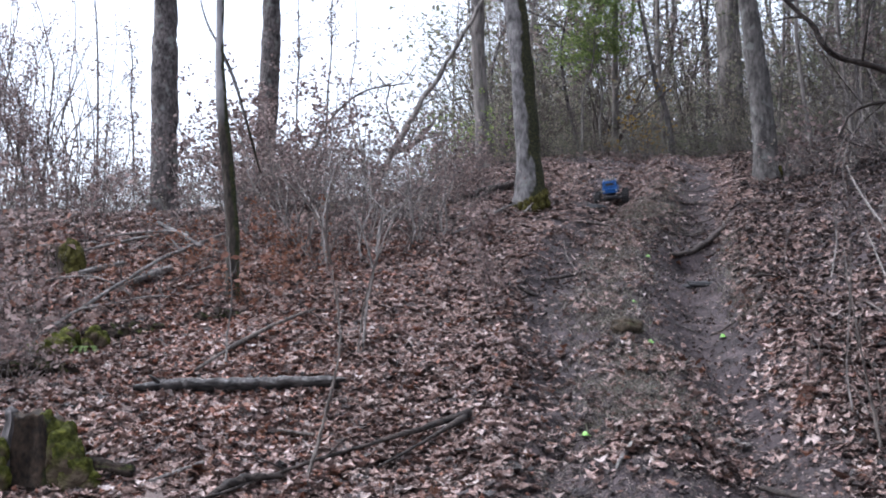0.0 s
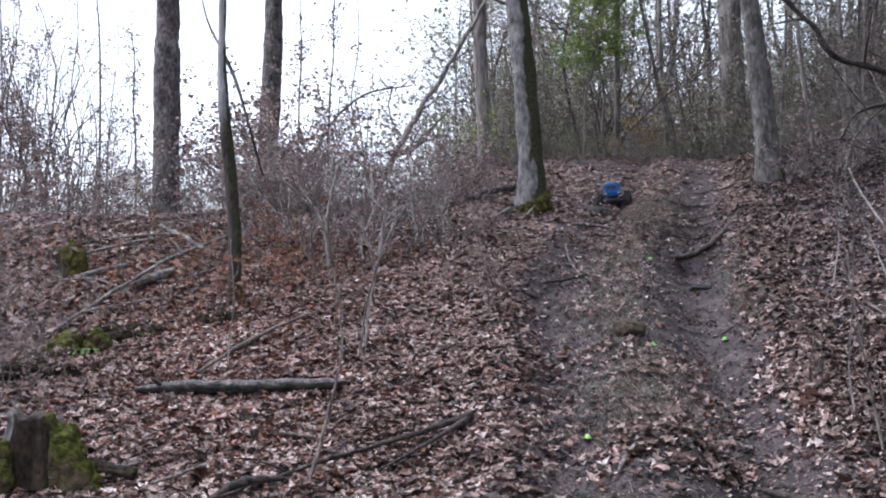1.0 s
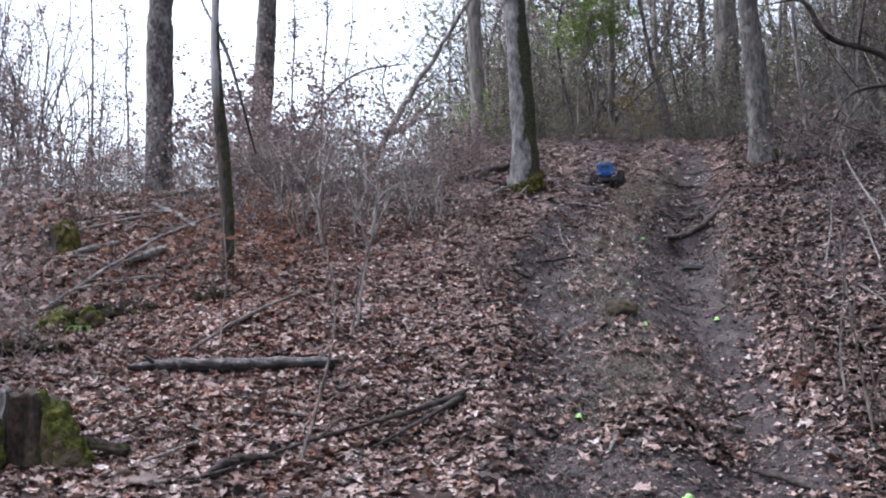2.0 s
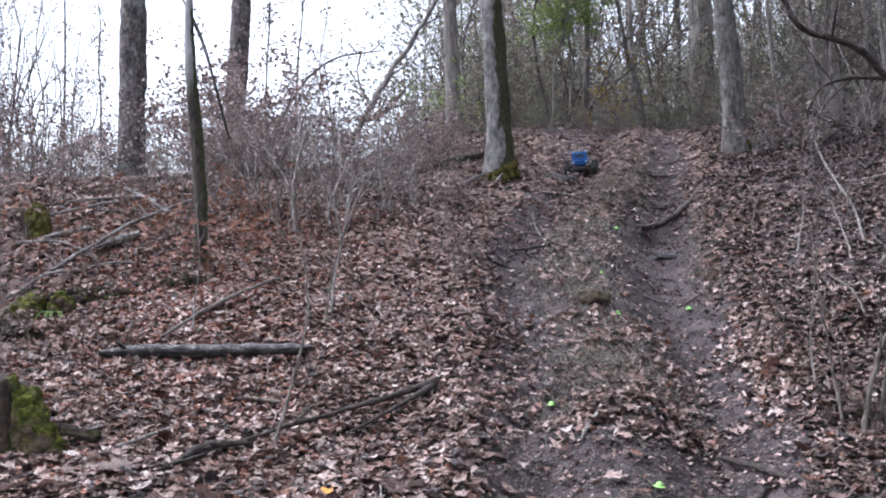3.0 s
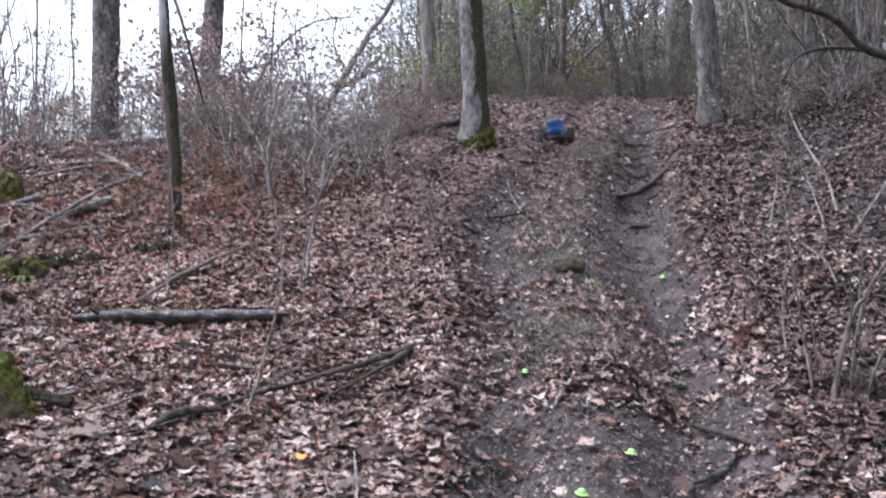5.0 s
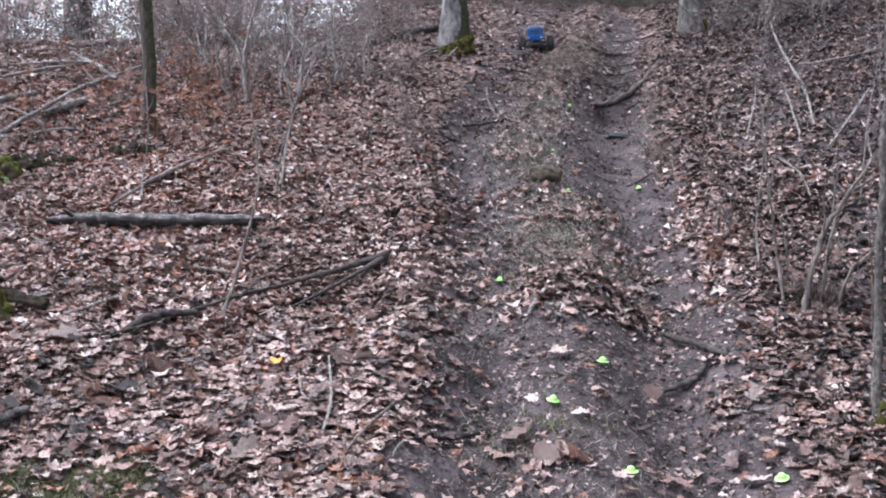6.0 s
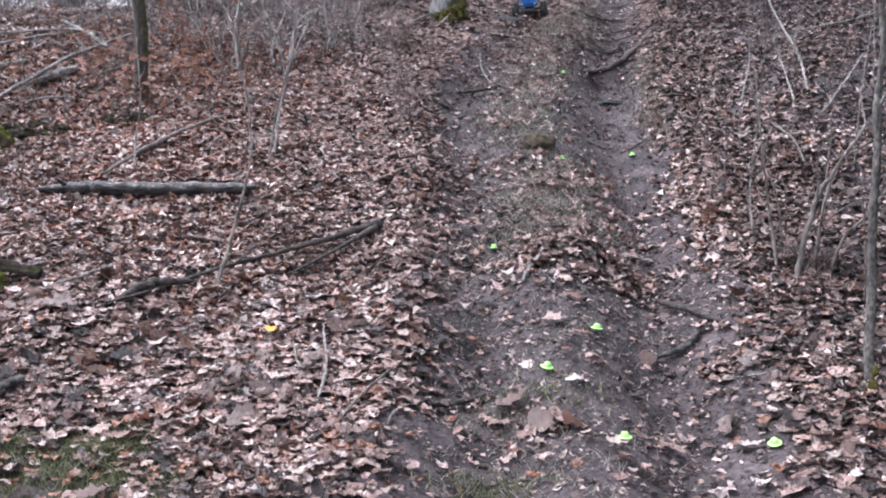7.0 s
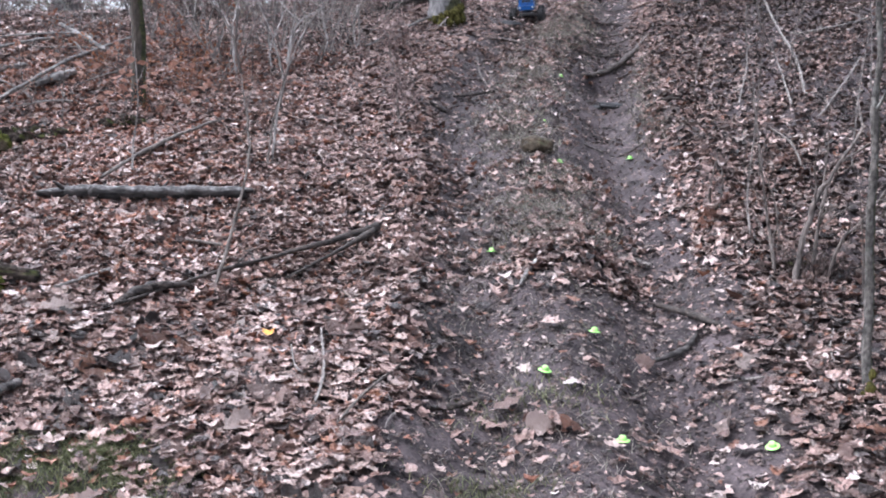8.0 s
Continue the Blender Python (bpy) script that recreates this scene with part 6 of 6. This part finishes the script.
for a, b, h in ((-2.2, 7.0, 0.5), (-2.0, 7.6, 0.6), (-1.7, 7.3, 0.45), (-2.4, 8.2, 0.7), (-1.9, 8.6, 0.6), (-1.55, 8.2, 0.5), (-2.7, 8.6, 0.8), (-2.15, 6.3, 0.45), (-1.0, 8.9, 0.7), (-0.7, 8.5, 0.55), (-2.05, 5.6, 0.4), (-2.5, 7.3, 0.6)):
    g = on_ground(a, b, 0.02)
    sway = Vector((rnd.gauss(0, 0.12), rnd.gauss(0, 0.12), 0))
    sapling("weed_stalk", (a, b), [([g, g + sway * 0.4 * h + Vector((0, 0, 0.5 * h)), g + sway * h * 1.5 + Vector((0, 0, h))], .004)], rnd.choice((TWIG, TWIG_DARK)), "thin dry weed stalk standing on the terrace", int(-a * 100), 3, 0.15, category="weed")
for k, (p, q) in enumerate((((-2.48, 7.49), (-1.91, 7.45)), ((-2.89, 8.16), (-2.60, 8.42)), ((-2.07, 8.33), (-1.50, 8.34)), ((-1.71, 7.65), (-1.48, 8.12)), ((-2.03, 7.28), (-1.67, 7.44)))):
    mid = (0.5 * (p[0] + q[0]) + 0.03, 0.5 * (p[1] + q[1]) + 0.05)
    wood("dead_branch", [p, mid, q], [.004, .007, .005], TWIG, "thin pale dead branch lying on the terrace", seed=100 + k, lift=5, twigs=3)

used = set()
twiggy = [bush("twiggy_bush", 7, 1.1, TWIG, LEAF_BROWN, 81, "pale twiggy bush with a few dry leaves below the ridge", 5, 0.55, (0.018, 0.042), 0.6, group="twiggy bushes", depth=2, r=0.008),
          bush("thicket_bush", 6, 2.0, TWIG, LEAF_TAN, 82, "tangled bare grey thicket above the bank", 1, 0.55, (0.04, 0.08), 0.3, group="thicket above the bank", depth=2, r=0.013),
          bush("weed_clump", 9, 0.45, TWIG_DARK, LEAF_RUST, 83, "low clump of rusty withered weeds on the terrace", 5, 0.7, (0.02, 0.045), 0.8, group="weed clumps", depth=1, r=0.004),
          bush("weed_clump", 7, 0.5, TWIG, LEAF_BROWN, 84, "low clump of brown withered weeds on the terrace", 4, 0.7, (0.03, 0.070), 0.6, group="weed clumps", depth=1, r=0.004)]
leafy_weed = bush("leafy_weed", 4, 0.5, TWIG_DARK, LEAF_COPPER, 85, "low weed with large withered copper-brown leaves", 2, 0.6, (0.06, 0.12), 0.4, group="leafy weeds", depth=1, r=0.004, category="weed", forks=2, apart=True)
rnd = random.Random(9)
for x, y, s in ((-1.36, 7.50, 0.65), (-1.20, 7.62, 0.75), (-1.28, 7.80, 0.85), (-1.46, 7.72, 0.55), (-1.62, 7.60, 0.5), (-1.55, 8.05, 0.6), (-1.12, 7.9, 0.6), (-1.02, 8.2, 0.5), (-1.42, 8.4, 0.7), (-1.75, 7.75, 0.4), (-2.55, 7.6, 0.7), (-2.65, 7.1, 0.7), (-2.75, 8.1, 0.8), (-2.5, 8.05, 0.6), (-2.2, 7.75, 0.45), (-2.95, 8.5, 0.8), (-2.1, 5.55, 0.5), (-1.95, 5.3, 0.4), (-1.85, 8.15, 0.45)):
    plant_at(leafy_weed, x, y, s, rnd.uniform(0, 6.28), used)
for x, y, s in ((-1.0, 9.0, 1.0), (-0.62, 9.5, 1.1), (-0.2, 9.4, 0.9), (-1.5, 9.3, 0.9), (-0.9, 8.6, 0.75), (0.05, 9.9, 0.8), (-1.9, 9.6, 0.8), (-2.7, 9.5, 0.9), (-0.35, 10.2, 0.9), (-1.25, 9.8, 1.1)):
    plant_at(twiggy[0], x, y, s, rnd.uniform(0, 6.28), used)
for k in range(9):
    y = rnd.uniform(11.5, 15)
    plant_at(twiggy[1], rnd.uniform(0.27, 0.46) * y, y, rnd.uniform(0.4, 0.75), rnd.uniform(0, 6.28), used)
for x, y, s in ((4.9, 14.6, 1.1), (5.5, 15.2, 1.2), (6.4, 15.6, 1.3), (6.0, 14.4, 0.9)):
    plant_at(twiggy[1], x, y, s, rnd.uniform(0, 6.28), used)
for x, y, s in ((-1.22, 7.55, 0.5), (-1.24, 9.1, 0.9), (-1.62, 8.1, 0.6), (-1.15, 8.3, 0.6), (-1.0, 8.35, 0.8), (-1.9, 8.4, 0.7), (-1.7, 7.9, 0.5), (-2.05, 7.6, 0.45), (*(0.00, 4.52), 0.22), (*(-0.91, 4.65), 0.2), (*(-0.51, 4.01), 0.16), (*(1.91, 7.52), 0.25)):
    plant_at(twiggy[2], x, y, s, rnd.uniform(0, 6.28), used)
for x, y, s in ((-2.2, 6.2, 0.9), (-2.45, 6.6, 1.0), (-2.1, 5.7, 0.8), (-2.0, 5.35, 0.6), (-2.15, 6.0, 0.7), (-2.3, 6.9, 0.8), (-2.6, 7.2, 1.0), (-2.9, 7.9, 1.0), (-3.2, 8.4, 1.1), (-2.5, 8.8, 0.9), (-3.0, 9.2, 1.0), (-2.0, 9.0, 0.8), (-1.4, 8.8, 0.7), (-3.5, 9.2, 1.1), (-0.1, 10.4, 0.9), (0.2, 10.9, 0.9), (-0.5, 9.9, 0.9), (*(-2.04, 5.91), 0.5), (*(-1.94, 6.05), 0.35), (*(-2.27, 6.38), 0.5), (1.95, 5.12, 0.22), (3.38, 11.4, 1.1), (3.55, 11.7, 1.2)):
    plant_at(twiggy[3], x, y, s, rnd.uniform(0, 6.28), used)
greens = [wood_tree("evergreen_tree", 4.5, 0.04, BARK_BROWN, LEAF_GREEN, 91, "young evergreen with bright green foliage in the woods", 11, 0.42, 28, 0.9, (0.04, 0.085), 0.9),
          bush("evergreen_bush", 6, 0.9, TWIG_DARK, LEAF_GREEN, 92, "small green bush at the edge of the woods", 8, 0.5, (0.022, 0.048), 0.9),
          bush("yellow_bush", 5, 0.9, TWIG_DARK, LEAF_YELLOW, 93, "small bush with yellow autumn leaves", 5, 0.4, (0.03, 0.065), 0.7)]
plant_at(greens[0], 1.74, 15.1, 0.54, 0.4, used)
plant_at(greens[0], 2.05, 15.35, 0.58, 2.4, used)
plant_at(greens[1], 0.2, 14.8, 1.0, 1.0, used)
plant_at(greens[2], 2.55, 15.1, 0.95, 2.0, used)

# ---- course markers: small lime hats ----
hat_me = Geo().lathe([(0.0, 0.0215), (0.005, 0.0214), (0.0095, 0.0198), (0.0122, 0.0165), (0.0132, 0.011), (0.0145, 0.0065), (0.019, 0.0042), (0.0245, 0.0040), (0.0255, 0.0028), (0.0245, 0.0016), (0.0, 0.0014)], 28).mesh("hat", LIME)
band_me = Geo().lathe([(0.0146, 0.0066), (0.0152, 0.0072), (0.0140, 0.0098), (0.0134, 0.0098)], 28).mesh("band", LIME_DARK)
rnd = random.Random(3)
for k, (px, py) in enumerate(HATS):
    tip = 0.5 if k in (0, 6, 8) else 0.22
    hat = thing("hat_marker", on_ground(px, py, {3: 0.004, 4: 0.014, 2: -0.004}.get(k, -0.012)), "small lime-green plastic hat marking the trail", "marker", "markers along the trail")
    lean = Vector((rnd.gauss(0, 0.5), rnd.gauss(-0.1, 0.3), 1)).normalized() * tip + Vector((0, 0, 1 - tip))
    hat.rotation_euler = lean.to_track_quat("Z", "Y").to_euler()
    hat.scale = (0.94, 0.94, 0.94)
    part("brim_and_crown", hat_me, hat)
    part("band", band_me, hat)


# ---- the toy truck ----
def truck(at, heading, pitch, roll):
    root = thing("toy_truck", on_ground(*at, -0.004), "blue radio-controlled toy truck with black tyres, stopped on the slope", "toy car")
    root.rotation_euler = (pitch, roll, heading)
    tub = bevelled(Geo().box((0, 0, 0.115), (0.150, 0.32, 0.055)).box((0, 0.115, 0.150), (0.135, 0.115, 0.03), 0.92).mesh("body", BLUE, False), 0.006)
    body = part("body", tub, root, "glossy blue body shell")
    body.matrix_basis = Matrix.Translation((0, 0, 0.046)) @ Matrix.Diagonal((1.06, 0.95, 0.86, 1))
    part("cab", bevelled(Geo().box((0, -0.055, 0.187), (0.150, 0.19, 0.095), 0.86).mesh("cab", BLUE, False), 0.007), body)
    part("windscreen", Geo().box((0, 0.036, 0.194), (0.105, 0.010, 0.045), 0.9, -0.008).mesh("windscreen", GLASS_DARK, False), body, "dark tinted glass")
    part("rear_window", Geo().box((0, -0.146, 0.196), (0.084, 0.010, 0.028), 0.9, 0.010).mesh("rear_window", GLASS_DARK, False), body, "dark tinted glass")
    for s in (-1, 1):
        part("side_window", Geo().box((s * 0.0700, -0.055, 0.196), (0.010, 0.12, 0.040), 0.9).mesh("side_window", GLASS_DARK, False), body, "dark tinted glass")
        part("headlight", Geo().lathe([(0.0, 0.006), (0.011, 0.005), (0.013, 0.0), (0.013, -0.004)], 16).mesh("headlight", LENS), body).matrix_basis = pose(s * 0.052, 0.162, 0.122, -90)
        part("tail_light", Geo().box((s * 0.060, -0.162, 0.122), (0.016, 0.006, 0.018)).mesh("tail_light", LENS, False), body)
        for y in (-0.115, 0.115):
            part("fender", bevelled(Geo().box((s * 0.084, y, 0.112), (0.026, 0.12, 0.012), 0.85).mesh("fender", CHASSIS, False), 0.003), body)
    part("roof_rack", Geo().box((0, -0.055, 0.2375), (0.105, 0.13, 0.006)).mesh("roof_rack", CHASSIS, False), body)
    part("chassis", bevelled(Geo().box((0, 0, 0.078), (0.09, 0.33, 0.03)).mesh("chassis", CHASSIS, False), 0.004), root)
    part("front_bumper", bevelled(Geo().box((0, 0.190, 0.088), (0.15, 0.022, 0.022)).mesh("front_bumper", CHASSIS, False), 0.004), root)
    part("rear_bumper", bevelled(Geo().box((0, -0.190, 0.088), (0.15, 0.022, 0.022)).mesh("rear_bumper", CHASSIS, False), 0.004), root)
    for y in (-0.125, 0.125):
        part("axle", Geo().tube([(-0.13, y, 0.057), (0.0, y, 0.06), (0.13, y, 0.057)], [.009, .014, .009], 10).mesh("axle", CHASSIS), root)
    tyre_me = Geo().lathe([(0.028, -0.030), (0.045, -0.034), (0.055, -0.030), (0.0585, -0.018), (0.0585, 0.018), (0.055, 0.030), (0.045, 0.034), (0.028, 0.030)], 32, axis="x").mesh("tyre", RUBBER)
    rim_me = Geo().lathe([(0.0, -0.018), (0.012, -0.02), (0.024, -0.014), (0.029, -0.029), (0.029, 0.029), (0.024, 0.014), (0.012, 0.02), (0.0, 0.018)], 24, axis="x").mesh("rim", RIM)
    lug = Geo()
    for k in range(20):
        a = 2 * math.pi * k / 20
        for s in (-1, 1):
            b = a + s * 0.06
            lug.box((s * 0.014, 0.0595 * math.cos(b), 0.0595 * math.sin(b)), (0.024, 0.009, 0.009))
    lug_me = lug.mesh("tread", RUBBER, False)
    for x in (-0.142, 0.142):
        for y in (-0.125, 0.125):
            wheel = part("wheel", None, root)
            wheel.location = (x, y, 0.0595)
            part("tyre", tyre_me, wheel)
            part("rim", rim_me, wheel)
            part("tread", lug_me, wheel)
    root.scale = (0.9, 0.9, 0.9)
    return root


truck((1.61, 11.45), radians(-12), radians(15), radians(-6))

# ---- single leaves at the foot of the slope ----
rng = np.random.default_rng(23)
kinds = [mesh_of("leaf", v, f, LITTER_ONE) for v, f in OAK]
rust_kinds = [mesh_of("leaf", v, f, LITTER_RUST) for v, f in OAK[:4]]
orange_me = mesh_of("leaf", *OAK[5], ORANGE_LEAF)


def drop_leaf(x, y, size, me, tilt, lift):
    ob = part("leaf", me, leaf_litter)
    nrm = ground_normals(np.array([x]), np.array([y]))
    m = Matrix(turns(1, rng, tilt, nrm)[0].tolist()).to_4x4()
    ob.matrix_basis = Matrix.Translation(on_ground(x, y, -lift)) @ m @ Matrix.Scale(size, 4)


x, y = litter_spots(700, 2.8, 4.5, rng)
for k in range(min(290, len(x))):
    drop_leaf(float(x[k]), float(y[k]), rng.uniform(0.05, 0.125), kinds[k % len(kinds)], 0.3, rng.uniform(0.02, 0.04))
drop_leaf(*(-0.28, 4.37), 0.066, orange_me, 0.25, 0.055)
for k, (a, b) in enumerate(((1.70, 5.73), (1.73, 5.76), (0.31, 5.81), (0.72, 3.77), (-0.02, 4.68), (1.56, 4.83), (-0.95, 4.73), (-0.92, 4.83), (-0.92, 4.68), (-0.50, 3.85), (-0.49, 4.03), (-0.66, 4.26), (1.06, 5.63), (2.30, 6.40), (-0.15, 3.69))):
    drop_leaf(a, b, 0.105, rust_kinds[k % 4], 0.5, 0.035)
